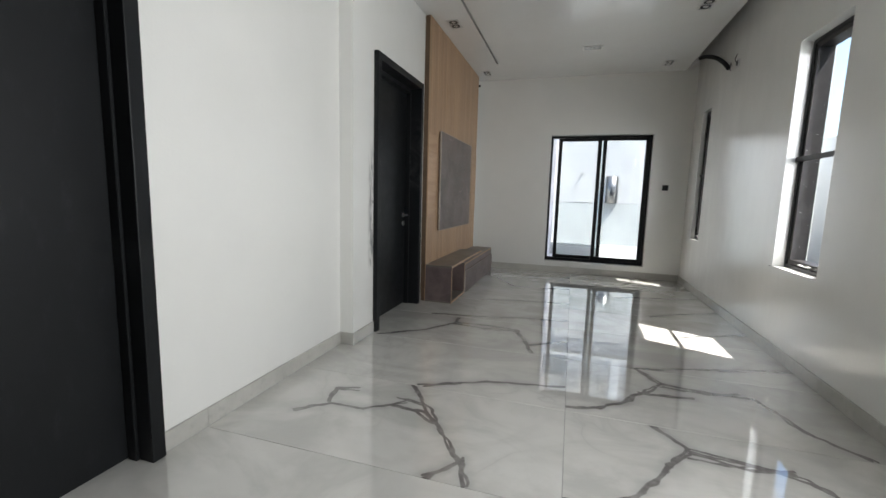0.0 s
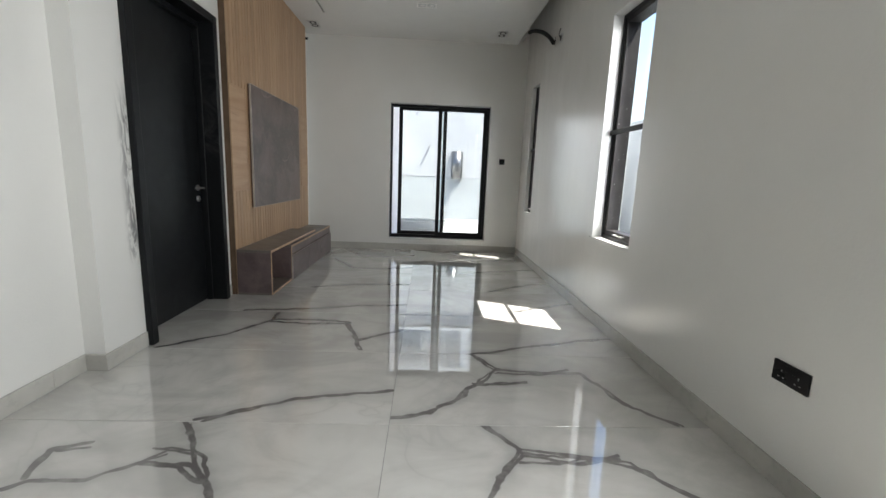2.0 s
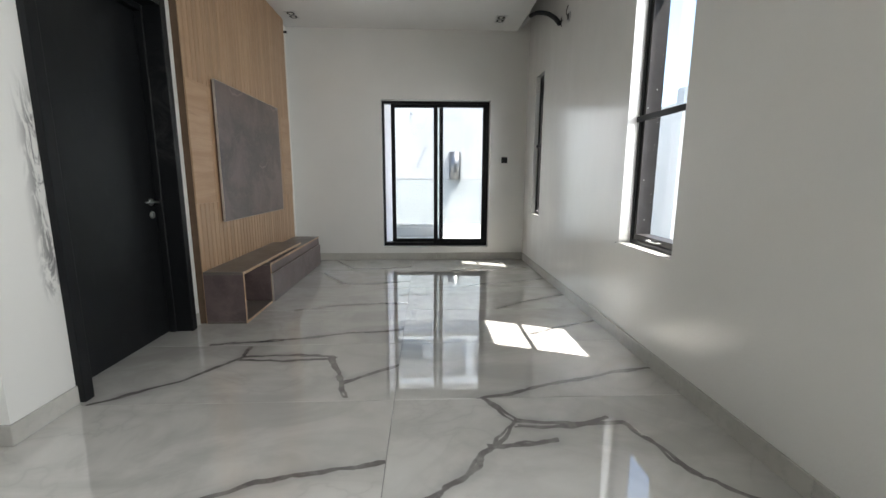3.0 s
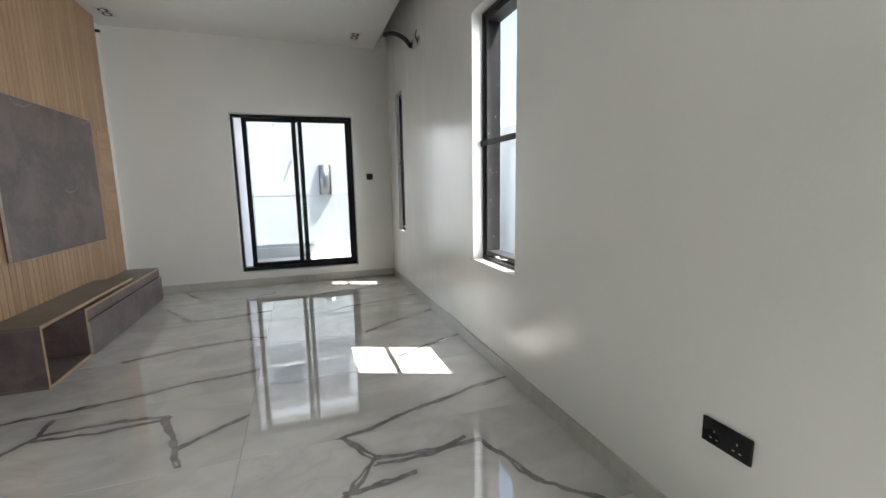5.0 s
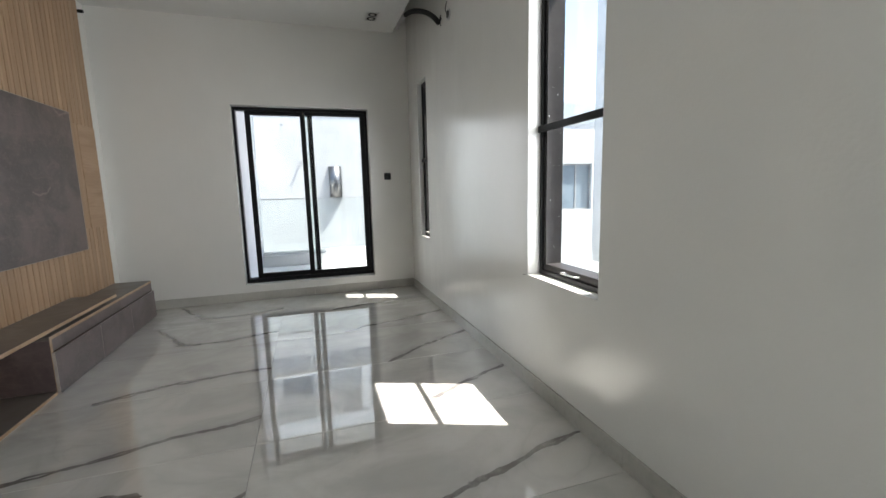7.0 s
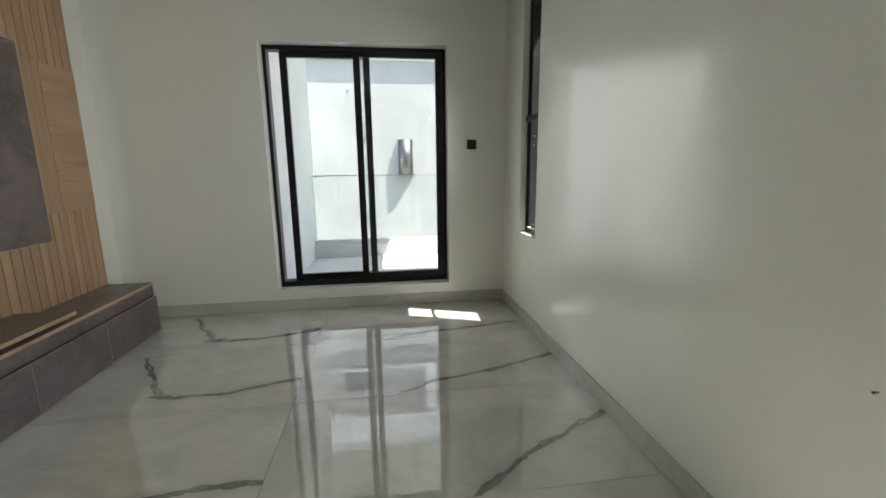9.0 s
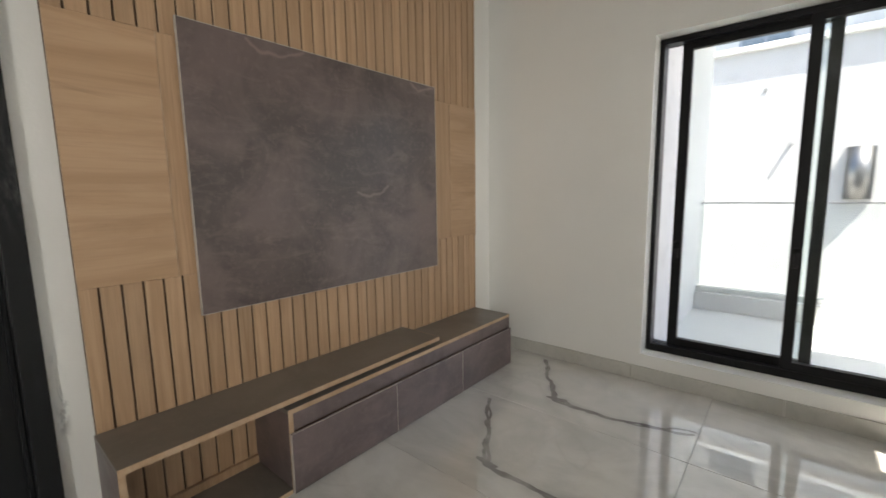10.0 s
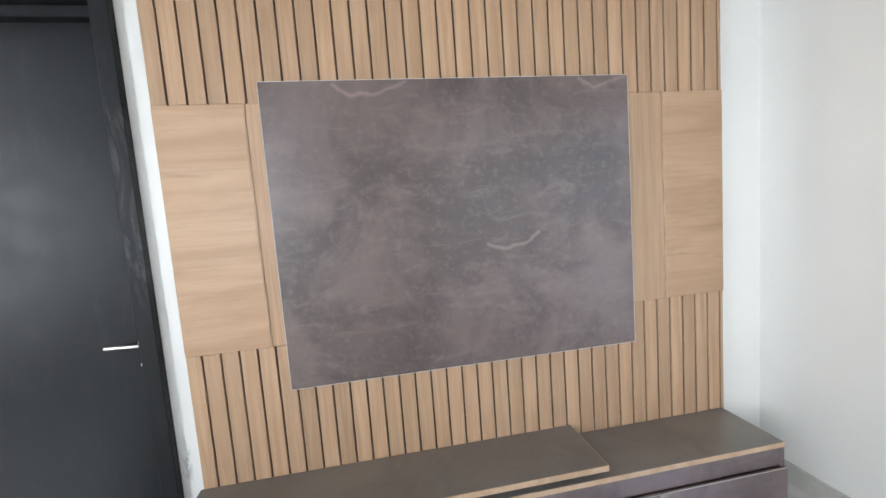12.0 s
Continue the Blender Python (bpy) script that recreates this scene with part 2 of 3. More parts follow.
def marble(name, runs, seed):
    """Polished white porcelain with grey clouds, faint hair veins and the given dark veins."""
    m = Mat(name, 0.02, spec=0.8)
    m.p.inputs["Coat Weight"].default_value = 1.0
    m.p.inputs["Coat Roughness"].default_value = 0.0
    m.p.inputs["Coat IOR"].default_value = 1.6
    p = m.where((1, 1, 0))
    q = m.vec("ADD", p, (seed * 3.7, seed * 1.9, seed * 0.7))
    cloud = m.noise(m.vec("MULTIPLY", q, (1, 1.6, 1)), 1.6, 5, 0.6, 0.7)
    c = m.mix(m.ramp(cloud, 0.36, 0.66), (0.65, 0.64, 0.607), (0.51, 0.502, 0.473))
    ridge = m.math("ABSOLUTE", m.math("SUBTRACT", m.noise(q, 1.5, 3, 0.5, 1.6), 0.5))
    hair = m.math("MULTIPLY", m.ramp(ridge, 0.0, 0.02, 1, 0), m.ramp(m.noise(q, 1.1, 2), 0.45, 0.65))
    c = m.mix(m.math("MULTIPLY", hair, 0.18), c, (0.36, 0.35, 0.335))
    c = m.mix(m.math("MULTIPLY", m.ramp(ridge, 0.0, 0.10, 1, 0), 0.22), c, (0.47, 0.455, 0.43))
    if runs:
        halo, dark = None, None
        # two strands wander round each printed line, part and meet again
        for scale, reach, shift, thick in ((4.5, 0.085, 0.0, 0.015), (6.0, 0.115, 7.3, 0.012)):
            drift = m.noise(m.vec("ADD", p, (shift, shift, 0)), scale, 2, 0.45, color=True)
            at = m.vec("ADD", p, m.vec("SCALE", m.vec("SUBTRACT", drift, (0.5, 0.5, 0.5)), scale=reach))
            near = m.lines(m.vec("MULTIPLY", at, (1, 1, 0)), runs, 0.11)
            width = m.ramp(m.noise(m.vec("ADD", p, (shift, 0, 0)), 3.2, 4, 0.6), 0.3, 0.68, thick * 0.3, thick)
            # near falls smoothly from 1 on the line to 0 at 0.11 m
            edge = m.math("SUBTRACT", 1.0, m.math("MULTIPLY", m.math("POWER", m.math("MULTIPLY", width, 9.0), 2.0), 2.6))
            strand = m.ramp(near, m.math("SUBTRACT", edge, 0.022), m.math("ADD", edge, 0.006))
            dark = strand if dark is None else m.math("MAXIMUM", dark, strand)
            halo = near if halo is None else m.math("MAXIMUM", halo, near)
        cloudy = m.ramp(m.noise(q, 3.5, 4, 0.6), 0.35, 0.7, 0.12, 0.7)
        c = m.mix(m.math("MULTIPLY", m.math("POWER", halo, 3.0), cloudy), c, (0.33, 0.32, 0.305))
        uneven = m.ramp(m.noise(p, 9.0, 4, 0.6), 0.3, 0.6, 0.55, 0.92)
        c = m.mix(m.math("MULTIPLY", dark, uneven), c, (0.125, 0.115, 0.112))
    m.base(c)
    m.put(m.p.inputs["Roughness"], m.ramp(m.noise(p, 4.0, 5), 0.35, 0.75, 0.0, 0.004))
    return m.m


def pane_glass(name, tint):
    m = Mat(name)
    clear = m.n("BsdfTransparent")
    clear.inputs["Color"].default_value = (*tint, 1)
    shine = m.n("BsdfGlossy")
    shine.inputs["Roughness"].default_value = 0.01
    edge = m.n("LayerWeight")
    edge.inputs["Blend"].default_value = 0.5
    gloss = m.math("MULTIPLY_ADD", m.math("POWER", edge.outputs["Facing"], 4.0), 0.45, 0.03)
    mixer = m.n("MixShader")
    m.put(mixer.inputs[0], gloss)
    m.put(mixer.inputs[1], clear.outputs[0])
    m.put(mixer.inputs[2], shine.outputs[0])
    m.put(m.t.nodes["Material Output"].inputs["Surface"], mixer.outputs[0])
    return m.m


def mottled(name, a, b, scale, rough, metal=0.0, relief=0.2, depth=0.01):
    m = Mat(name, rough, metal)
    p = m.where()
    c = m.mix(m.ramp(m.noise(p, scale, 5), 0.35, 0.68), a, b)
    c = m.mix(m.math("MULTIPLY", m.ramp(m.noise(p, scale * 9, 4), 0.5, 0.75), 0.3), c, [v * 0.75 for v in b])
    m.base(c)
    return m.bump(m.noise(p, scale * 14, 5, 0.6), relief, depth).m


WHITE = (0.80, 0.797, 0.765)
PAINT = paint("satin_white_paint", WHITE, 0.15)
PAINT_DOORWALL = paint("satin_white_paint_smudged", WHITE, 0.34, dirt=smudges)
CEIL = paint("gloss_ceiling_paint", (0.78, 0.78, 0.76), 0.10, 0.02)
BLACK_DOOR = black_coat("black_door_lacquer", (0.0085, 0.0095, 0.0105), 0.42, plaster_dust)
BLACK_ALU = black_coat("black_aluminium", (0.008, 0.008, 0.009), 0.4)
BROWN_ALU = dusty("dusty_dark_bronze_aluminium", (0.024, 0.022, 0.022))
PLASTIC = black_coat("black_plastic", (0.012, 0.012, 0.013), 0.28)
OAK = oak("oak_veneer", False)
OAK_FLAT = oak("oak_veneer_flat", True)
OAK_EDGE = mottled("pale_oak_edge_and_highlight", (0.50, 0.36, 0.24), (0.42, 0.28, 0.17), 12, 0.5)
PALE_EDGE = mottled("pale_grey_edge_band", (0.52, 0.47, 0.42), (0.43, 0.385, 0.34), 14, 0.45)
GROOVE = mottled("groove_brown", (0.13, 0.08, 0.047), (0.10, 0.062, 0.035), 8, 0.7)
LAMINATE = laminate("taupe_laminate", (0.128, 0.095, 0.092), soft=0.8)
LAMINATE_TV = laminate("taupe_laminate_scuffed", (0.108, 0.079, 0.073),
                       [[(5.58, 2.02), (5.64, 1.98), (5.76, 1.985), (5.86, 2.025)], [(6.62, 2.02), (6.69, 1.985), (6.84, 2.03)], [(6.17, 1.34), (6.23, 1.315), (6.33, 1.33), (6.40, 1.375)]], soft=1.15)
LAMINATE_TOP = laminate("grey_taupe_laminate", (0.15, 0.13, 0.112), soft=0.4)
SKIRT = mottled("skirting_porcelain", (0.53, 0.52, 0.48), (0.44, 0.43, 0.395), 2.5, 0.14, relief=0.02)
GROUT = mottled("grey_grout", (0.30, 0.30, 0.29), (0.24, 0.24, 0.23), 20, 0.8)
CHROME = mottled("brushed_nickel", (0.78, 0.77, 0.75), (0.7, 0.69, 0.67), 30, 0.33, 1.0, 0.02)
SLOT_SHADE = mottled("slot_shade_grey", (0.16, 0.16, 0.155), (0.12, 0.12, 0.115), 3, 0.8)
GLASS = pane_glass("window_glass", (0.93, 0.96, 0.955))
RAIL_GLASS = pane_glass("balustrade_glass", (0.955, 0.972, 0.967))
HOSE = black_coat("black_foam_insulation", (0.02, 0.02, 0.022), 0.6)
TAPE = mottled("silver_tape", (0.6, 0.6, 0.6), (0.5, 0.5, 0.5), 30, 0.35, 0.6)
RENDER_WHITE = mottled("rough_white_render", (0.48, 0.48, 0.485), (0.41, 0.41, 0.415), 0.9, 0.85, relief=0.22, depth=0.015)
RENDER_SMOOTH = mottled("smooth_white_render", (0.63, 0.635, 0.645), (0.56, 0.565, 0.575), 0.6, 0.8, relief=0.1)
BLUE_GREY = mottled("blue_grey_paint", (0.30, 0.34, 0.40), (0.25, 0.29, 0.35), 0.8, 0.7)
PALE_BLUE = mottled("pale_blue_grey_paint", (0.42, 0.45, 0.49), (0.37, 0.40, 0.44), 0.8, 0.7)
FAR_GLASS = mottled("bluish_glazing", (0.22, 0.265, 0.31), (0.16, 0.20, 0.24), 1.5, 0.2)
GROUND = mottled("pale_concrete_ground", (0.50, 0.485, 0.455), (0.42, 0.41, 0.38), 0.3, 0.9)
BAL_TILE = mottled("balcony_grey_tile", (0.64, 0.655, 0.66), (0.57, 0.585, 0.59), 1.5, 0.35)
DUCT = mottled("bright_sheet_steel", (0.22, 0.22, 0.225), (0.17, 0.17, 0.175), 5, 0.4, 1.0, 0.04)
STEEL = mottled("galvanised_steel", (0.34, 0.34, 0.345), (0.26, 0.26, 0.265), 6, 0.5, 0.3, 0.05)
TAN = mottled("tan_board", (0.55, 0.40, 0.22), (0.45, 0.32, 0.17), 3, 0.7)


# ---- builders ----
def base_of(ob):
    at = Vector()
    while ob:
        at += ob.location
        ob = ob.parent
    return at


def part(name, bm, material, parent=None, label=""):
    """Links a bmesh, given in the room's own metres, as one mesh object under parent."""
    me = bpy.data.meshes.new(name)
    if parent:
        bmesh.ops.translate(bm, verts=bm.verts, vec=-base_of(parent))
    bm.to_mesh(me)
    bm.free()
    me.materials.append(material)
    ob = new(name, me)
    ob.parent = parent
    if label:
        tagged(ob, label)
    return ob


def add_box(bm, x0, x1, y0, y1, z0, z1, bevel=0.0, segments=1):
    made = bmesh.ops.create_cube(bm, size=1.0, matrix=Matrix.Translation(((x0 + x1) / 2, (y0 + y1) / 2, (z0 + z1) / 2)) @ Matrix.Diagonal((x1 - x0, y1 - y0, z1 - z0, 1)))
    if bevel:
        edges = {e for v in made["verts"] for e in v.link_edges}
        bmesh.ops.bevel(bm, geom=list(edges), offset=bevel, segments=segments, affect="EDGES", profile=0.5)
    return bm


def box(x0, x1, y0, y1, z0, z1, bevel=0.0, segments=1):
    return add_box(bmesh.new(), x0, x1, y0, y1, z0, z1, bevel, segments)


def rod(a, b, r, sides=20, r2=None):
    bm = bmesh.new()
    a, b = Vector(a), Vector(b)
    d = b - a
    bmesh.ops.create_cone(bm, cap_ends=True, segments=sides, radius1=r, radius2=r if r2 is None else r2, depth=d.length,
                          matrix=Matrix.Translation((a + b) / 2) @ d.to_track_quat("Z", "Y").to_matrix().to_4x4())
    for f in bm.faces:
        f.smooth = len(f.verts) == 4
    return bm


def tube(points, r, sides=12, ridge=0.0):
    """A bent tube through the points; with ridge it is corrugated."""
    pts = [Vector(p) for p in points]
    fine = []
    for i in range(len(pts) - 1):
        p0, p1, p2, p3 = pts[max(i - 1, 0)], pts[i], pts[i + 1], pts[min(i + 2, len(pts) - 1)]
        for k in range(10):
            t = k / 10
            fine.append(0.5 * (2 * p1 + (p2 - p0) * t + (2 * p0 - 5 * p1 + 4 * p2 - p3) * t * t + (3 * p1 - p0 - 3 * p2 + p3) * t ** 3))
    fine.append(pts[-1])
    bm = bmesh.new()
    rings = []
    for i, c in enumerate(fine):
        d = (fine[min(i + 1, len(fine) - 1)] - fine[max(i - 1, 0)]).normalized()
        u = d.cross(Vector((0.3, 0.2, 1))).normalized()
        v = d.cross(u)
        rr = r + (ridge if i % 2 else 0.0)
        rings.append([bm.verts.new(c + rr * (math.cos(a) * u + math.sin(a) * v)) for a in (2 * math.pi * k / sides for k in range(sides))])
    for a, b in zip(rings, rings[1:]):
        for k in range(sides):
            bm.faces.new((a[k], a[(k + 1) % sides], b[(k + 1) % sides], b[k])).smooth = True
    bm.faces.new(rings[0])
    bm.faces.new(rings[-1])
    bmesh.ops.recalc_face_normals(bm, faces=bm.faces)
    return bm


def sheet(axis, lo, hi, u0, u1, v0, v1, holes):
    """A slab from lo to hi along axis, with openings (u0, u1, v0, v1) through it; u, v are the two other axes in order."""
    us = sorted({u0, u1, *(h[k] for h in holes for k in (0, 1))})
    vs = sorted({v0, v1, *(h[k] for h in holes for k in (2, 3))})
    solid = {(i, j): not any(h[0] < (us[i] + us[i + 1]) / 2 < h[1] and h[2] < (vs[j] + vs[j + 1]) / 2 < h[3] for h in holes)
             for i in range(len(us) - 1) for j in range(len(vs) - 1)}
    bm, seen = bmesh.new(), {}
    spot = {"x": lambda w, u, v: (w, u, v), "y": lambda w, u, v: (u, w, v), "z": lambda w, u, v: (u, v, w)}[axis]

    def vert(w, u, v):
        if (w, u, v) not in seen:
            seen[(w, u, v)] = bm.verts.new(spot(w, u, v))
        return seen[(w, u, v)]

    for (i, j), full in solid.items():
        if not full:
            continue
        a, b, c, d = us[i], us[i + 1], vs[j], vs[j + 1]
        for w in (lo, hi):
            bm.faces.new([vert(w, *q) for q in ((a, c), (b, c), (b, d), (a, d))])
        for (di, dj), (p, q) in {(-1, 0): ((a, c), (a, d)), (1, 0): ((b, c), (b, d)), (0, -1): ((a, c), (b, c)), (0, 1): ((a, d), (b, d))}.items():
            if not solid.get((i + di, j + dj), False):
                bm.faces.new([vert(lo, *p), vert(lo, *q), vert(hi, *q), vert(hi, *p)])
    bmesh.ops.recalc_face_normals(bm, faces=bm.faces)
    return bm


def thing(name, at, label, category, group="", kind=""):
    ob = new(name)
    ob.location = at
    ob.empty_display_size = 0.1
    return tagged(ob, label, category, group, kind)


def structure(name, bm, material, label, category="wall"):
    return tagged(part(name, bm, material), label, category, kind="structure")


# ---- the room ----
RIGHT, FAR, REAR = 1.845, 7.656, -1.6
LEFT_A, LEFT_B = -1.635, -1.515     # recessed wall by the first door, thicker wall with the second door and the panelling
STEP_Y = 3.31
CEIL_Z, SLAB_Z = 3.225, 3.62
OUT_X, OUT_Y = 2.085, 7.886
WIN = [(1.115, 1.79, 0.735, 2.572), (3.878, 4.56, 0.735, 2.572), (6.815, 7.19, 0.73, 2.515)]
SLIDE = (-0.242, 1.32, 0.19, 2.302)
DOOR_A, DOOR_B = (0.565, 1.70), (3.67, 4.805)
DOOR_H = 2.463

structure("wall_right", sheet("x", RIGHT, OUT_X, REAR, FAR, 0.0, SLAB_Z, WIN), PAINT, "satin white painted plaster wall with window openings")
structure("wall_far", sheet("y", FAR, OUT_Y, -2.0, OUT_X, 0.0, SLAB_Z, [SLIDE]), PAINT, "white painted plaster wall around the sliding door")
structure("wall_left_near", sheet("x", -1.9, LEFT_A, REAR, STEP_Y, 0.0, SLAB_Z, [(*DOOR_A, -0.001, DOOR_H)]), PAINT, "white painted plaster wall beside a black door")
structure("wall_left_far", sheet("x", -1.9, LEFT_B, STEP_Y, FAR, 0.0, SLAB_Z, [(*DOOR_B, -0.001, DOOR_H)]), PAINT_DOORWALL, "white plaster wall with grey smudges beside the door frame")
structure("wall_rear", box(-1.9, OUT_X, REAR - 0.2, REAR, 0.0, SLAB_Z), PAINT, "plain white painted wall closing the room")
structure("ceiling", sheet("z", CEIL_Z, CEIL_Z + 0.06, -1.635, 1.67, REAR, FAR, [(-1.052, -1.026, 1.0, 6.78)]), CEIL, "glossy white dropped plaster ceiling with a thin slot", "ceiling")
structure("ceiling_edge", box(1.655, 1.67, REAR, FAR, CEIL_Z + 0.061, SLAB_Z), CEIL, "white edge board of the dropped ceiling", "ceiling")
structure("ceiling_slab", box(-2.0, OUT_X, REAR - 0.2, OUT_Y, SLAB_Z, SLAB_Z + 0.22), PAINT, "concrete slab above the dropped ceiling", "ceiling")
# Sheet added over the slot; its dark colour stands in for shade inside.
structure("slot_back", box(-1.12, -0.96, 0.9, 6.85, CEIL_Z + 0.066, CEIL_Z + 0.08), SLOT_SHADE, "added backing above the ceiling slot, coloured dark for its shade", "ceiling")
floor = structure("floor", box(-2.0, OUT_X, REAR - 0.2, OUT_Y, -0.30, -0.004), GROUT, "grey grouted screed under polished tiles", "floor")


# ---- skirting ----
def skirting(name, axis, face, depth, a, b, cuts):
    """A row of porcelain skirting tiles along a wall; depth has the sign of the way into the room."""
    run = thing(name, ((face, (a + b) / 2, 0) if axis == "x" else ((a + b) / 2, face, 0)), "pale grey porcelain skirting along the wall foot", "baseboard", kind="structure")
    stops = [a, *[c for c in cuts if a < c < b], b]
    lo, hi = sorted((face, face + depth))
    for p, q in zip(stops, stops[1:]):
        bm = box(lo, hi, p + 0.001, q - 0.001, 0.001, 0.102, 0.002) if axis == "x" else box(p + 0.001, q - 0.001, lo, hi, 0.001, 0.102, 0.002)
        part("skirting_tile", bm, SKIRT, run)


skirting("baseboard_right", "x", RIGHT - 0.0005, -0.013, REAR, FAR - 0.014, [-0.6, 0.35, 1.2, 2.05, 2.83, 3.66, 4.45, 5.0, 5.62, 6.4, 7.1])
skirting("baseboard_far", "y", FAR - 0.0005, -0.013, LEFT_B + 0.001, RIGHT, [-0.3, 0.55, 1.35])
skirting("baseboard_left_near", "x", LEFT_A + 0.0005, 0.013, 1.702, STEP_Y - 0.014, [1.96, 2.75, 3.08])
skirting("baseboard_left_rear", "x", LEFT_A + 0.0005, 0.013, REAR, DOOR_A[0] - 0.002, [-0.8, 0.0])
skirting("baseboard_step", "y", STEP_Y - 0.0005, -0.013, LEFT_A, LEFT_B + 0.013, [])
skirting("baseboard_left_far", "x", LEFT_B + 0.0005, 0.013, STEP_Y - 0.013, DOOR_B[0] - 0.002, [])
skirting("baseboard_left_end", "x", LEFT_B + 0.0005, 0.013, DOOR_B[1] + 0.002, 4.9, [])


# ---- doors ----
def hinged_door(name, span, face, leaf, far_lock, label):
    """A flush black door in a deep frame; face is the frame's front, leaf the front of the door leaf."""
    y0, y1 = span
    d = thing(name, (face, (y0 + y1) / 2, 0), label, "door", kind="structure")
    w = 0.066
    for a, b in ((y0 + 0.001, y0 + w), (y1 - w, y1 - 0.001)):
        part("door_frame", box(leaf - 0.05, face, a, b, 0.001, DOOR_H - 0.001, 0.004, 2), BLACK_DOOR, d)
    part("door_frame", box(leaf - 0.05, face, y0 + w + 0.0005, y1 - w - 0.0005, DOOR_H - w, DOOR_H - 0.001, 0.004, 2), BLACK_DOOR, d)
    # stops against which the leaf closes
    for a, b in ((y0 + w, y0 + w + 0.016), (y1 - w - 0.016, y1 - w)):
        part("door_stop", box(leaf + 0.002, leaf + 0.055, a, b, 0.001, DOOR_H - w, 0.003), BLACK_DOOR, d)
    part("door_stop", box(leaf + 0.002, leaf + 0.055, y0 + w + 0.016, y1 - w - 0.016, DOOR_H - w - 0.045, DOOR_H - w, 0.003), BLACK_DOOR, d)
    body = part("door_leaf", box(leaf - 0.045, leaf, y0 + w + 0.003, y1 - w - 0.003, 0.006, DOOR_H - w - 0.004, 0.002), BLACK_DOOR, d)
    hy, to = (y1 - w - 0.062, -1) if far_lock else (y0 + w + 0.062, 1)
    part("handle_rose", rod((leaf, hy, 1.03), (leaf + 0.01, hy, 1.03), 0.026), CHROME, body, "round satin nickel rose")
    part("handle_lever", tube([(leaf + 0.008, hy, 1.03), (leaf + 0.05, hy, 1.03), (leaf + 0.058, hy + to * 0.012, 1.03), (leaf + 0.058, hy + to * 0.07, 1.032), (leaf + 0.056, hy + to * 0.13, 1.033)], 0.0075), CHROME, body, "satin nickel lever")
    part("lock_rose", rod((leaf, hy, 0.935), (leaf + 0.009, hy, 0.935), 0.026), CHROME, body, "round satin nickel lock cover")
    part("key_cylinder", box(leaf + 0.0095, leaf + 0.014, hy - 0.005, hy + 0.005, 0.918, 0.952, 0.002), STEEL, body)
    return d


hinged_door("door_1", DOOR_A, -1.60, -1.74, False, "closed flush black door in a deep black frame")
hinged_door("door_2", DOOR_B, -1.477, -1.655, True, "closed flush black door with nickel lever beside the panelling")
for nm, span in (("door_back_1", DOOR_A), ("door_back_2", DOOR_B)):
    structure(nm, box(-1.96, -1.903, span[0] - 0.05, span[1] + 0.05, 0.0, DOOR_H + 0.05), PAINT, "plain wall closing the doorway behind the door")


# ---- windows in the right wall ----
def side_window(name, y0, y1, z0, z1, x0, label):
    """A bronze aluminium projecting window: outer frame, two sashes, a cross bar, two panes and a pull handle."""
    w = thing(name, (x0 + 0.05, (y0 + y1) / 2, z0), label, "window", kind="structure")
    x1, f = 2.055, 0.032
    bar = 1.635
    for a, b in ((y0 + 0.001, y0 + f), (y1 - f, y1 - 0.001)):
        part("outer_frame", box(x0, x1, a, b, z0 + 0.001, z1 - 0.001, 0.002), BLACK_ALU, w)
    for a, b in ((z0 + 0.001, z0 + f), (z1 - f, z1 - 0.001)):
        part("outer_frame", box(x0, x1, y0 + f, y1 - f, a, b, 0.002), BLACK_ALU, w)
    part("cross_bar", box(x0 - 0.018, x0 + 0.002, y0 + 0.002, y1 - 0.002, bar - 0.02, bar + 0.02, 0.003), BLACK_ALU, w)
    a, b = z0 + f, z1 - f
    s = part("sash_frame", sheet("x", x0 + 0.012, x1 - 0.004, y0 + f + 0.001, y1 - f - 0.001, a + 0.001, b - 0.001, [(y0 + f + 0.03, y1 - f - 0.03, a + 0.04, b - 0.034)]), BROWN_ALU, w, "dusty dark bronze sash")
    g = part("pane", box(x1 - 0.019, x1 - 0.014, y0 + f + 0.026, y1 - f - 0.026, a + 0.036, b - 0.030), GLASS, s, "clear glass pane")
    g.visible_shadow = False
    ym = (y0 + y1) / 2
    part("pull_handle", tube([(x0 + 0.01, ym - 0.065, z0 + 0.052), (x0 - 0.024, ym - 0.06, z0 + 0.056), (x0 - 0.026, ym, z0 + 0.056), (x0 - 0.024, ym + 0.06, z0 + 0.056), (x0 + 0.01, ym + 0.065, z0 + 0.052)], 0.005, 10), CHROME, w, "nickel pull handle")
    return w


side_window("window_1", *WIN[1], 1.928, "tall bronze aluminium window with a cross bar")
side_window("window_2", *WIN[2], 1.897, "narrow tall bronze aluminium window near the far corner")
side_window("window_3", *WIN[0], 1.928, "tall bronze aluminium window that throws sun on the floor")


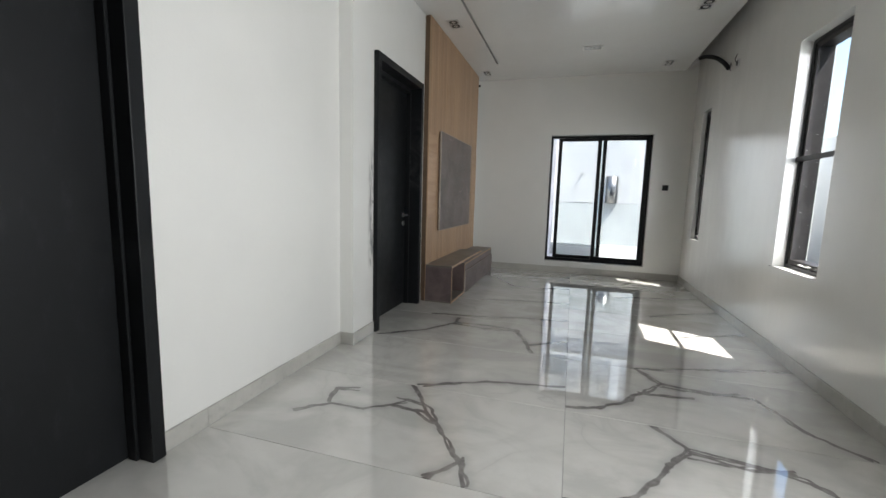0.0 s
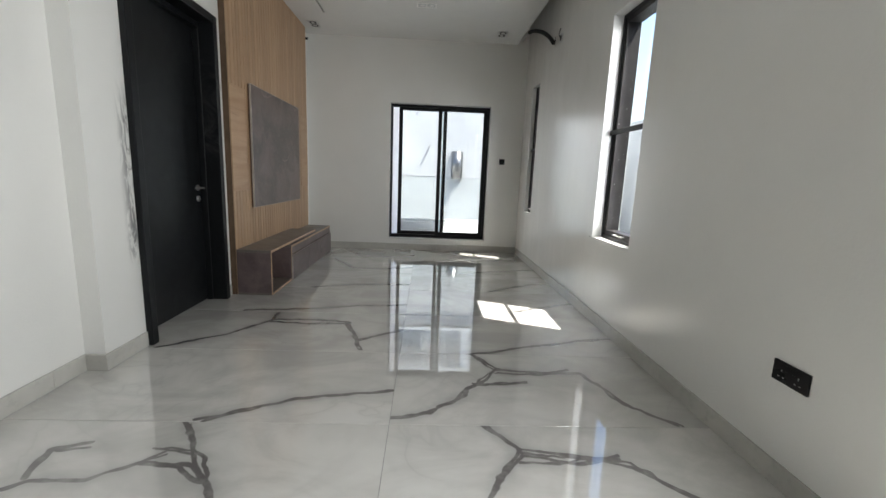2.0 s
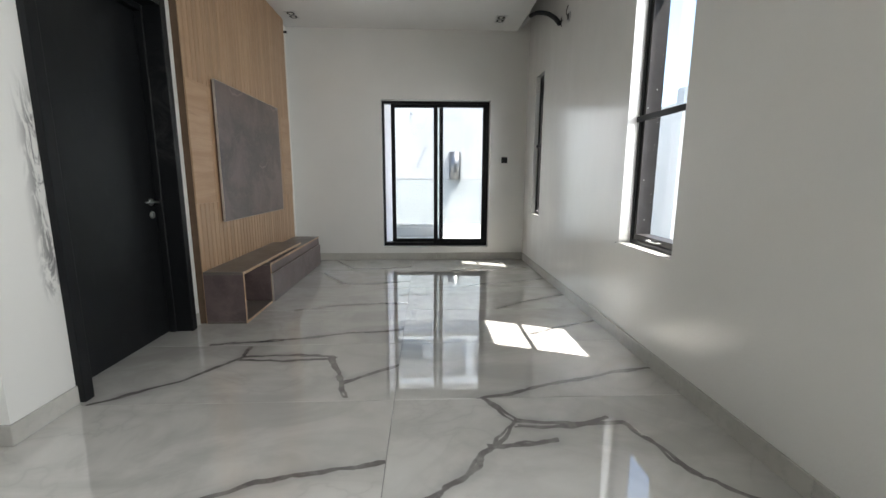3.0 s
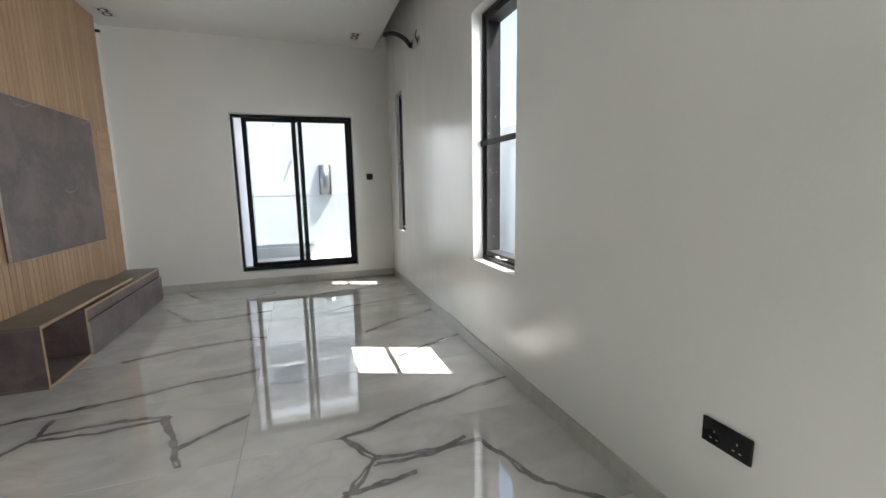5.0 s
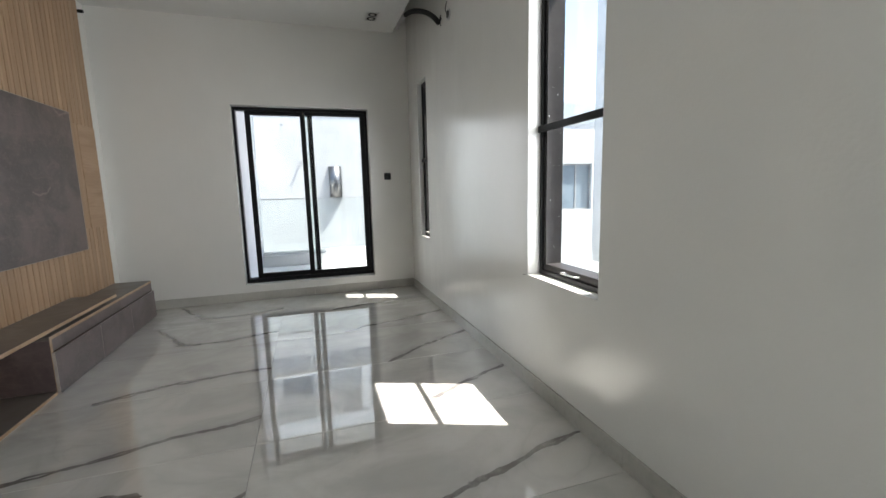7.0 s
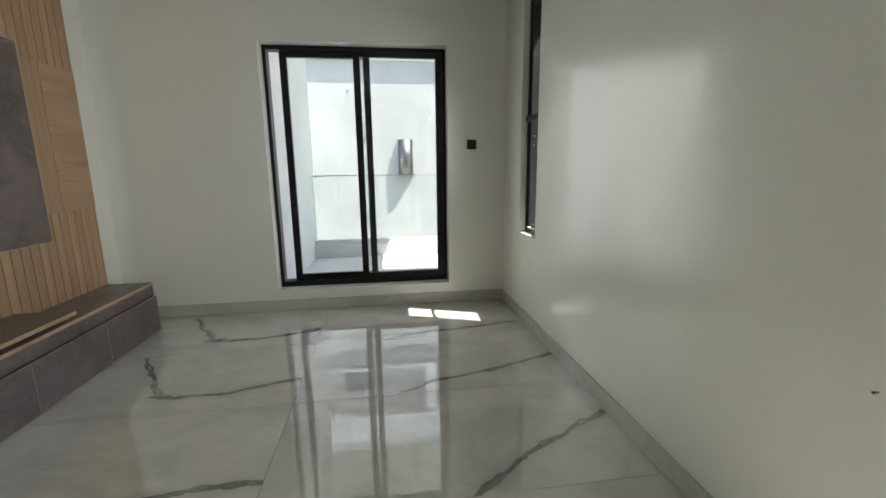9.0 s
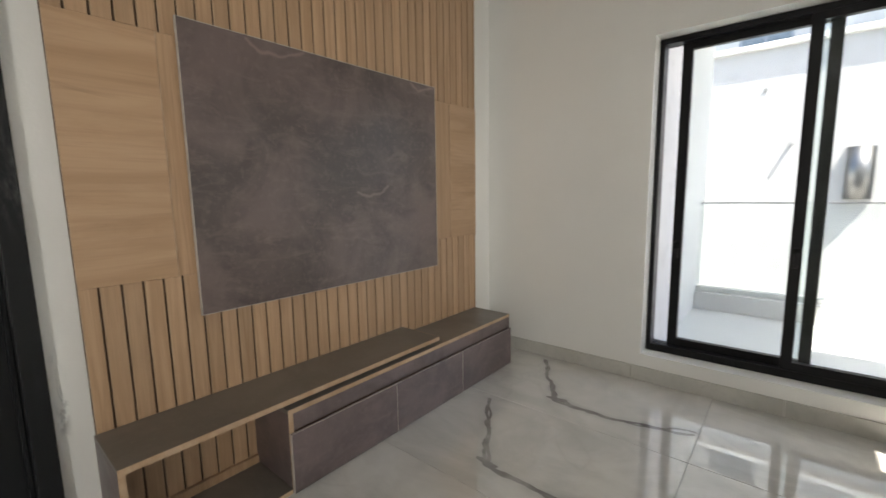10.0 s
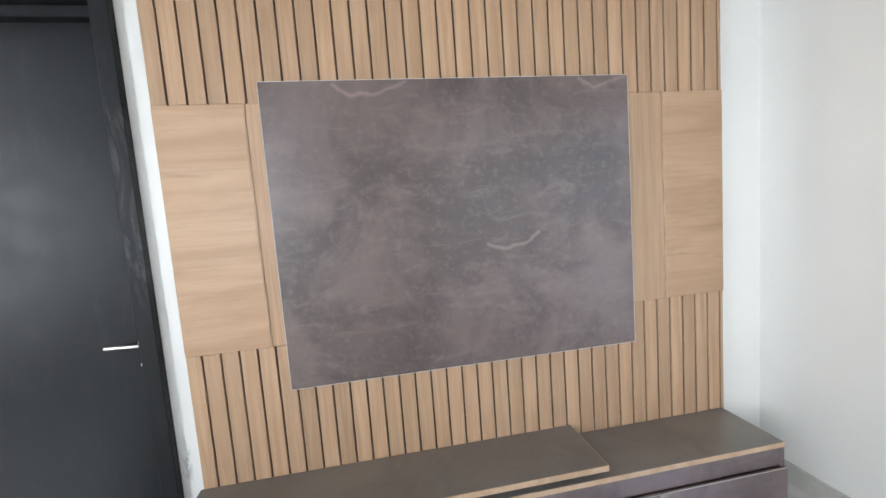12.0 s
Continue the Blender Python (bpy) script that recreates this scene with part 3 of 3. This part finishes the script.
# ---- sliding door ----
def sliding_door():
    x0, x1, z0, z1 = SLIDE
    d = thing("door_3", ((x0 + x1) / 2, FAR + 0.1, z0), "black aluminium sliding glass door standing slightly open", "sliding door", kind="structure")
    ya, yb, f = FAR + 0.12, FAR + 0.228, 0.03
    for a, b in ((x0 + 0.001, x0 + f), (x1 - f, x1 - 0.001)):
        part("outer_frame", box(a, b, ya, yb, z0 + 0.001, z1 - 0.001, 0.003), BLACK_ALU, d)
    part("head_track", box(x0 + f, x1 - f, ya, yb, z1 - 0.036, z1 - 0.001, 0.003), BLACK_ALU, d)
    part("sill_track", sheet("x", x0 + f, x1 - f, ya, yb, z0 + 0.001, z0 + 0.045, [(ya + 0.05, ya + 0.06, z0 + 0.02, z0 + 0.05)]), BLACK_ALU, d)
    for nm, a, b, y in (("sliding_panel", -0.118, 0.650, ya + 0.061), ("sliding_panel", 0.508, x1 - f - 0.001, ya + 0.006)):
        s, lo, hi = 0.058, z0 + 0.045, z1 - 0.037
        p = part(nm, sheet("y", y, y + 0.042, a, b, lo, hi, [(a + s, b - s, lo + 0.055, hi - 0.042)]), BLACK_ALU, d)
        g = part("pane", box(a + s - 0.006, b - s + 0.006, y + 0.018, y + 0.024, lo + 0.05, hi - 0.036), GLASS, p, "clear glass pane")
        g.visible_shadow = False
        e = a + s / 2
        part("latch", box(e - 0.012, e + 0.012, y - 0.012, y - 0.0005, 0.86, 0.98, 0.004, 2), PLASTIC, p, "black pull latch")
    return d


sliding_door()

# ---- panelled television wall ----
PY0, PY1, PX = 4.912, 7.368, -1.45
TV_Y0, TV_Y1, TV_Z0, TV_Z1 = 5.30, 6.855, 0.818, 2.038
BAND0, BAND1 = 0.999, 1.967


def slat_wall():
    w = thing("slat_wall_panel", (PX, (PY0 + PY1) / 2, 0), "light oak grooved slat panelling with plain oak side panels", "wall panel")
    part("backing_board", box(LEFT_B + 0.001, PX - 0.0092, PY0 + 0.004, PY1 - 0.004, 0.001, CEIL_Z - 0.001), GROOVE, w, "dark groove backing")
    pitch, gap, first = 0.07, 0.0085, 4.97
    cuts = [PY0 - gap / 2, *[first + k * pitch for k in range(35)], PY1 + gap / 2]
    for p, q in zip(cuts, cuts[1:]):
        a, b = p + gap / 2, q - gap / 2
        mid = (a + b) / 2
        runs = [(0.002, CEIL_Z - 0.002)] if TV_Y0 + 0.02 < mid < TV_Y1 - 0.02 else [(0.002, BAND0 - 0.001), (BAND1 + 0.001, CEIL_Z - 0.002)]
        for lo, hi in runs:
            slat = part("slat", box(PX - 0.009, PX, a, b, lo, hi, 0.0016), OAK, w)
            # Bevels take the pale edge colour: laminate edge and a painted highlight along the groove.
            slat.data.materials.append(OAK_EDGE)
            for face in slat.data.polygons:
                face.material_index = 1 if 0.5 < abs(face.normal.y) < 0.9 else 0
    for a, b, edge in ((PY0, 5.2345, 5.2348), (7.0525, PY1, 7.0482)):
        part("plain_panel", box(PX - 0.009, PX + 0.004, a, b, BAND0, BAND1, 0.0012), OAK_FLAT, w, "plain oak veneer panel with cross grain")
        part("edge_band", box(PX - 0.009, PX + 0.0045, edge, edge + 0.004, BAND0, BAND1), OAK_EDGE, w, "pale edge band")
    for a, b in ((5.239, TV_Y0 + 0.018), (TV_Y1 - 0.018, 7.048)):
        part("plain_strip", box(PX - 0.009, PX - 0.001, a, b, BAND0, BAND1), OAK, w, "plain oak strip beside the board")
    return w


slat_wall()


def tv_board():
    t = thing("tv_backing_board", (PX + 0.02, (TV_Y0 + TV_Y1) / 2, TV_Z0), "taupe leather-look board with pale scuffs on the slat panelling", "tv board")
    x0, xm, x1 = PX + 0.0045, PX + 0.018, PX + 0.036
    part("standoff_frame", box(x0, xm - 0.0005, TV_Y0 + 0.006, TV_Y1 - 0.006, TV_Z0 + 0.006, TV_Z1 - 0.006), GROOVE, t, "dark brown frame behind the board")
    e = 0.0028
    part("board", box(xm, x1, TV_Y0 + e, TV_Y1 - e, TV_Z0 + e, TV_Z1 - e), LAMINATE_TV, t)
    for a, b, c, d in ((TV_Y0, TV_Y0 + e, TV_Z0, TV_Z1), (TV_Y1 - e, TV_Y1, TV_Z0, TV_Z1), (TV_Y0 + e, TV_Y1 - e, TV_Z0, TV_Z0 + e), (TV_Y0 + e, TV_Y1 - e, TV_Z1 - e, TV_Z1)):
        part("edge_band", box(xm, x1 + 0.0006, a, b, c, d), PALE_EDGE, t, "thin pale edge band")


tv_board()


def console():
    """A low cabinet with three fronts, an open bay and a long shelf that laps over it."""
    c = thing("tv_console", (-1.28, 6.1, 0), "low taupe laminate television console with pale oak edges", "tv console")
    xf, xb, ye, ys = -1.122, PX + 0.002, 7.352, 5.50
    th = 0.022
    # cabinet with fronts
    part("top_board", box(xb, xf, ys, ye, 0.373, 0.395, 0.0015), LAMINATE_TOP, c, "grey taupe laminate top")
    part("edge_band", box(xf + 0.0003, xf + 0.0022, ys, ye, 0.3735, 0.3945), OAK_EDGE, c, "pale oak edge band")
    part("side_board", box(xb, xf - 0.002, ys, ys + th, 0.024, 0.3725, 0.001), LAMINATE, c)
    part("edge_band", box(xf - 0.0015, xf + 0.0015, ys, ys + th, 0.024, 0.3725), OAK_EDGE, c, "pale oak edge band")
    part("side_board", box(xb, xf, ye - th, ye, 0.002, 0.3725, 0.001), LAMINATE, c)
    part("rail", box(xf - 0.022, xf - 0.0005, ys + th + 0.001, ye - th - 0.001, 0.292, 0.372, 0.001), LAMINATE, c, "recessed taupe rail above the fronts")
    part("plinth", box(xb, xf - 0.03, ys + th, ye - th - 0.001, 0.0245, 0.29), GROOVE, c, "dark carcass behind the fronts")
    for a, b in ((ys + 0.003, 6.133), (6.137, 6.733), (6.737, ye - 0.002)):
        d = part("drawer_front", box(xf + 0.0005, xf + 0.018, a, b, 0.006, 0.286, 0.0012), LAMINATE, c)
        part("edge_band", box(xf + 0.0145, xf + 0.0183, a + 0.001, b - 0.001, 0.2863, 0.2885), PALE_EDGE, d, "pale grey top edge")
        part("edge_band", box(xf + 0.001, xf + 0.0178, a - 0.0018, a - 0.0002, 0.006, 0.286), PALE_EDGE, d, "pale grey side edge")
    # open bay and lapping shelf
    part("shelf", box(xb, xf - 0.003, 4.902, 6.52, 0.4205, 0.444, 0.001), LAMINATE_TOP, c, "long grey taupe laminate shelf")
    part("edge_band", box(xf - 0.0028, xf - 0.0003, 4.902, 6.52, 0.4205, 0.4438), OAK_EDGE, c, "pale oak front edge")
    part("edge_band", box(xb, xf - 0.0005, 6.5203, 6.522, 0.4205, 0.4438), OAK_EDGE, c, "pale oak end edge")
    part("spacer", box(xb, xb + 0.09, 5.52, 6.45, 0.3955, 0.42), LAMINATE, c)
    part("end_board", box(xb, xf - 0.004, 4.902, 4.902 + th, 0.0205, 0.42, 0.001), LAMINATE, c)
    part("edge_band", box(xf - 0.0038, xf - 0.0013, 4.902, 4.902 + th, 0.002, 0.42), OAK_EDGE, c, "pale oak edge band")
    part("bottom_board", box(xb, xf - 0.003, 4.902, ys + 0.06, 0.001, 0.02, 0.001), LAMINATE_TOP, c)
    part("edge_band", box(xf - 0.0028, xf - 0.0003, 4.9245, ys - 0.001, 0.001, 0.02), OAK_EDGE, c, "pale oak edge band")
    part("back_batten", box(xb, xb + 0.018, 4.9245, ys - 0.001, 0.0205, 0.06, 0.001), OAK, c, "oak batten at the back of the bay")


console()


# ---- electrical fittings ----
def wall_socket():
    y0, y1, z0, z1 = 2.342, 2.51, 0.433, 0.521
    s = thing("wall_socket", (RIGHT, (y0 + y1) / 2, z0), "black double wall socket with two switches", "socket")
    part("plate", box(RIGHT - 0.011, RIGHT - 0.0005, y0, y1, z0, z1, 0.003, 2), PLASTIC, s)
    for yc in (y0 + 0.045, y1 - 0.045):
        part("rocker", box(RIGHT - 0.015, RIGHT - 0.0112, yc - 0.008 + 0.022 * (1 if yc < 2.42 else -1), yc + 0.008 + 0.022 * (1 if yc < 2.42 else -1), z1 - 0.032, z1 - 0.012, 0.001), PLASTIC, s)
        for dy, dz, w, h in ((0, 0.012, 0.004, 0.009), (-0.011, -0.014, 0.008, 0.004), (0.011, -0.014, 0.008, 0.004)):
            part("pin_hole", box(RIGHT - 0.0116, RIGHT - 0.0111, yc + dy - w / 2, yc + dy + w / 2, (z0 + z1) / 2 - 0.006 + dz - h / 2, (z0 + z1) / 2 - 0.006 + dz + h / 2), TAPE, s, "grey pin opening")


def wall_switch():
    s = thing("wall_switch", (1.537, FAR, 1.425), "square black light switch on the white wall", "switch")
    part("plate", box(1.494, 1.58, FAR - 0.010, FAR - 0.0005, 1.427, 1.513, 0.003, 2), PLASTIC, s)
    part("rocker", box(1.512, 1.562, FAR - 0.014, FAR - 0.0102, 1.445, 1.495, 0.002), PLASTIC, s)


def spotlight(at, turn, metal):
    """A recessed twin spot: bezel and two lamps set back in it, unlit."""
    s = thing("ceiling_spotlight", at, "unlit %s twin recessed spotlight in the white ceiling" % ("silver" if metal is CHROME else "grey"), "spotlight", "twin spotlights")
    s.rotation_euler = (0, 0, turn)
    x, y, z = at
    part("bezel", sheet("z", z - 0.006, z - 0.0005, x - 0.068, x + 0.068, y - 0.12, y + 0.12, [(x - 0.05, x + 0.05, y - 0.105, y - 0.006), (x - 0.05, x + 0.05, y + 0.006, y + 0.105)]), metal, s, "metal bezel")
    for dy in (-0.055, 0.055):
        part("lamp_ring", rod((x, y + dy, z - 0.004), (x, y + dy, z - 0.0012), 0.048, 24), TAPE if metal is CHROME else PLASTIC, s, "lamp housing")
        part("lamp_lens", rod((x, y + dy, z - 0.0075), (x, y + dy, z - 0.0042), 0.02, 20, 0.026), CHROME, s, "silver reflector")


wall_socket()
wall_switch()
for spot_at in ((-1.285, 7.22), (-1.27, 5.22), (0.283, 6.35), (1.355, 7.22), (1.32, 5.32)):
    spotlight((*spot_at, CEIL_Z), *((math.pi / 2, CHROME) if spot_at[0] == 0.283 else (0.0, TAPE)))


def hose():
    h = thing("insulated_hose", (1.83, 6.2, 2.83), "black insulated hose hanging from the ceiling gap to the wall", "hose")
    part("hose_body", tube([(1.703, 7.16, 3.228), (1.71, 7.0, 3.205), (1.725, 6.8, 3.155), (1.76, 6.55, 3.06), (1.79, 6.33, 2.94), (1.812, 6.2, 2.835)], 0.0235, 14, 0.0015), HOSE, h)
    part("tape_wrap", tube([(1.69, 7.34, 3.221), (1.697, 7.25, 3.229), (1.703, 7.15, 3.226), (1.708, 7.06, 3.214)], 0.026, 14), TAPE, h, "crumpled silver tape wrap")
    part("pipe_tail", tube([(1.735, 7.62, 3.27), (1.70, 7.5, 3.232), (1.692, 7.4, 3.222), (1.691, 7.33, 3.222)], 0.014, 10), TAPE, h, "bare copper-grey pipe end")
    for dz, dy in ((0.055, -0.03), (-0.04, -0.035), (0.02, -0.05)):
        part("loose_wire", tube([(1.812, 6.2, 2.835), (1.822, 6.2 + dy * 0.5, 2.835 + dz * 0.4), (1.826, 6.2 + dy, 2.835 + dz)], 0.0045, 8), PLASTIC, h)
    o = thing("wall_outlet_hole", (RIGHT, 5.99, 2.83), "round grey conduit outlet with a loose wire", "conduit outlet")
    part("ring", rod((RIGHT - 0.012, 5.99, 2.83), (RIGHT - 0.0005, 5.99, 2.83), 0.048), TAPE, o)
    part("recess", rod((RIGHT - 0.0135, 5.99, 2.83), (RIGHT - 0.0122, 5.99, 2.83), 0.034), PLASTIC, o)
    part("wire", tube([(RIGHT - 0.013, 5.99, 2.83), (RIGHT - 0.04, 5.97, 2.86), (RIGHT - 0.03, 5.95, 2.92)], 0.004, 8), PLASTIC, o)
    k = thing("corner_cable_stub", (-1.46, 7.5, 3.10), "small black cable stub below the ceiling corner", "cable")
    part("cable_end", rod((-1.5148, 7.5, 3.11), (-1.45, 7.5, 3.11), 0.016), PLASTIC, k)


hose()
nail = thing("wall_nail", (RIGHT, 4.586, 0.732), "small dark nail stuck in the white wall", "nail")
part("nail_shank", rod((RIGHT - 0.0005, 4.586, 0.732), (RIGHT - 0.012, 4.586, 0.732), 0.0018, 10), PLASTIC, nail)
part("nail_head", rod((RIGHT - 0.012, 4.586, 0.732), (RIGHT - 0.0145, 4.586, 0.732), 0.0035, 14), PLASTIC, nail)

# ---- outside ----
structure("ground", box(-400, 400, -400, 400, -3.6, -3.3), GROUND, "pale concrete ground between the houses", "ground")
structure("balcony_floor", box(-0.6, 4.2, OUT_Y + 0.001, 9.95, -0.18, 0.05), BAL_TILE, "pale grey tiled balcony floor", "balcony")
structure("balcony_kerb", box(-0.25, 4.2, 9.74, 9.95, 0.051, 0.235), RENDER_SMOOTH, "white balcony kerb", "balcony")
structure("balcony_side_wall", box(-0.6, -0.25, OUT_Y + 0.001, 10.05, 0.051, 3.4), RENDER_SMOOTH, "smooth white balcony side wall")
structure("balcony_roof", box(-0.6, 2.25, OUT_Y + 0.001, 10.3, 3.401, 3.62), RENDER_SMOOTH, "white slab over the balcony", "roof")
# Unseen slab, added so its shadow ends the balcony's sun patch near the door.
structure("balcony_eave", box(2.251, 3.4, OUT_Y + 0.001, OUT_Y + 0.37, 3.401, 3.62), RENDER_SMOOTH, "unseen white slab added to shade the balcony floor near the door", "roof")
# Unseen wall on the roof edge, added to keep sun off the balcony.
structure("parapet", box(-2.0, 2.08, OUT_Y - 0.3, OUT_Y, SLAB_Z + 0.221, 5.6), RENDER_SMOOTH, "unseen white wall added on the roof to block sun", "roof")


def balustrade():
    b = thing("glass_balustrade", (1.9, 9.84, 0.235), "clear greenish glass balcony balustrade with a thin rail", "balustrade")
    part("bottom_channel", box(-0.248, 4.2, 9.81, 9.87, 0.236, 0.29, 0.003), BAL_TILE, b, "pale grey bottom channel")
    part("top_rail", box(-0.248, 4.2, 9.828, 9.852, 1.178, 1.192, 0.003), STEEL, b, "thin steel top rail")
    for k in range(3):
        a = -0.246 + k * 1.48
        g = part("glass_panel", box(a, a + 1.47, 9.834, 9.846, 0.291, 1.177), RAIL_GLASS, b, "greenish glass panel")
        g.visible_shadow = False


balustrade()


def north_house():
    """The white neighbour beyond the balcony: rough lower wall, ledge, glazed upper storey, roof."""
    h = thing("white_neighbour_house", (0, 14.5, -3.3), "white rendered neighbouring house with a ledge and bluish windows", "house")
    part("lower_wall", box(-14, 6.2, 14.0, 14.6, -3.3, 3.70), RENDER_WHITE, h, "rough white rendered wall")
    part("ledge", box(-14, 6.2, 13.905, 14.6, 3.701, 3.79, 0.01), RENDER_SMOOTH, h, "white ledge")
    spans = [(-4.2, -2.6), (-0.55, 0.3), (3.6, 5.2)]
    part("upper_wall", sheet("y", 15.1, 15.5, -14, 6.2, 3.701, 5.2, [(a, b, 3.95, 5.0) for a, b in spans]), RENDER_SMOOTH, h, "white upper wall set back behind columns")
    for a, b in spans:
        g = part("window", sheet("y", 15.16, 15.22, a, b, 3.951, 4.999, [(a + 0.05, (a + b) / 2 - 0.02, 4.0, 4.95), ((a + b) / 2 + 0.02, b - 0.05, 4.0, 4.95)]), BLUE_GREY, h)
        part("pane", box(a + 0.03, b - 0.03, 15.185, 15.195, 3.97, 4.98), FAR_GLASS, g, "bluish glazing")
    part("terrace_slab", box(-14, 6.2, 14.601, 15.099, 3.70, 3.75), RENDER_SMOOTH, h)
    for x in (-6.2, -2.3, 1.68, 5.6):
        part("column", box(x, x + 0.24, 14.12, 14.4, 3.791, 5.199, 0.01), RENDER_SMOOTH, h, "white square column")
    part("top_wall", box(-14, 6.2, 14.1, 15.5, 5.201, 7.0, 0.01), RENDER_SMOOTH, h, "white wall over the columns")
    part("roof", box(-14.3, 6.4, 13.9, 24, 7.001, 7.25), BLUE_GREY, h, "blue-grey roof slab")
    part("end_wall", box(5.9, 6.2, 15.501, 24, -3.3, 7.0), RENDER_SMOOTH, h, "white end wall")
    part("vent_duct", rod((1.265, 13.985, 1.14), (1.265, 13.985, 1.96), 0.16, 40), DUCT, h, "bright sheet steel duct on the wall")
    part("duct_flange", box(1.426, 1.452, 13.93, 13.999, 1.14, 1.965, 0.002), STEEL, h, "folded steel flange")
    part("pipe_stub", rod((0.40, 13.9, 2.07), (0.40, 14.0, 2.07), 0.03, 14), STEEL, h)
    part("pipe_stub", rod((0.0, 13.985, 3.02), (0.0, 14.0, 3.02), 0.035, 14), STEEL, h)


def east_house():
    """The white neighbour seen through the side windows, with framed windows."""
    h = thing("white_side_house", (5.8, 6, -3.3), "smooth white neighbouring house with framed windows", "house")
    holes = [(4.9, 6.05, 0.82, 2.4), (1.2, 2.4, 0.82, 2.4)]
    part("upper_wall", sheet("x", 5.5, 5.8, -10, 8.7, 0.09, 6.2, holes), RENDER_SMOOTH, h, "smooth white wall")
    part("roof", box(5.4, 12, -10.1, 8.75, 6.201, 6.4), BLUE_GREY, h)
    part("gable_wall", box(5.801, 12, 8.5, 8.699, 0.09, 6.2), RENDER_SMOOTH, h)
    for a, b, c, d in holes:
        g = part("window", sheet("x", 5.44, 5.499, a - 0.09, b + 0.09, c - 0.09, d + 0.09, [(a, b, c, d)]), RENDER_SMOOTH, h, "white window surround")
        part("frame", sheet("x", 5.6, 5.65, a, b, c, d, [(a + 0.05, (a + b) / 2 - 0.02, c + 0.05, d - 0.05), ((a + b) / 2 + 0.02, b - 0.05, c + 0.05, d - 0.05)]), STEEL, g)
        part("pane", box(5.615, 5.63, a + 0.02, b - 0.02, c + 0.02, d - 0.02), FAR_GLASS, g, "bluish glazing")
    part("floor_slab", box(5.52, 12, -10, 8.7, -0.1, 0.089), RENDER_SMOOTH, h)
    part("lower_wall", sheet("x", 6.6, 6.8, -10, 8.7, -3.3, -0.101, [(7.85, 8.35, -0.85, -0.35)]), RENDER_SMOOTH, h, "white ground floor wall set back")
    part("shutter", box(6.64, 6.7, 7.85, 8.35, -0.85, -0.35), TAN, h, "tan board in an opening")
    part("air_conditioner", box(6.3, 6.598, 6.68, 7.02, -0.98, -0.76, 0.02, 2), STEEL, h, "grey air conditioner unit")
    part("downlight", rod((6.1, 6.3, -0.13), (6.1, 6.3, -0.101), 0.07), PLASTIC, h)


def corner_house():
    """A lower white house past the side yard, its front turned to the room, with a pale blue-grey parapet."""
    h = thing("white_corner_house", (10, 13.2, -3.3), "low white neighbouring house with a pale blue-grey parapet", "house")
    holes = [(7.73, 8.75, 0.58, 1.95), (10.2, 11.4, 0.58, 1.95)]
    part("front_wall", sheet("y", 13.0, 13.3, 7.41, 16, -3.3, 3.1, holes), RENDER_SMOOTH, h, "smooth white wall")
    part("side_wall", box(7.41, 7.7, 13.301, 22, -3.3, 3.1), RENDER_SMOOTH, h, "smooth white wall")
    part("parapet", box(7.39, 16, 12.97, 13.3, 3.101, 3.66), PALE_BLUE, h, "pale blue-grey parapet band")
    part("roof", box(7.41, 16, 13.301, 22, 3.101, 3.3), RENDER_SMOOTH, h)
    for a, b, c, d in holes:
        g = part("window", sheet("y", 13.1, 13.15, a, b, c, d, [(a + 0.05, (a + b) / 2 - 0.02, c + 0.05, d - 0.05), ((a + b) / 2 + 0.02, b - 0.05, c + 0.05, d - 0.05)]), STEEL, h)
        part("pane", box(a + 0.02, b - 0.02, 13.115, 13.13, c + 0.02, d - 0.02), FAR_GLASS, g, "bluish glazing")


north_house()
east_house()
corner_house()

# ---- floor tiles, piece by piece ----
JOINTS = [REAR, -0.47, 0.34, 1.15, 1.955, 2.80, 3.637, 4.435, 5.233, 6.031, 6.83, FAR]
JOINT_X, GAP = 0.2, 0.0012
rows_of_tiles = list(zip(JOINTS, JOINTS[1:]))
for r, (ya, yb) in enumerate(rows_of_tiles):
    k = r - 3
    for col, (xa, xb) in enumerate(((-1.8, JOINT_X), (JOINT_X, RIGHT))):
        runs = [[(JOINT_X + x, ya + y) for x, y in run] for run in VEINS.get((col, k), [])]
        stone = marble("porcelain_marble", runs, r * 2 + col + 1)
        part("tile", box(xa + GAP, xb - GAP, ya + GAP, yb - GAP, -0.0035, 0.0, 0.0008), stone, floor)
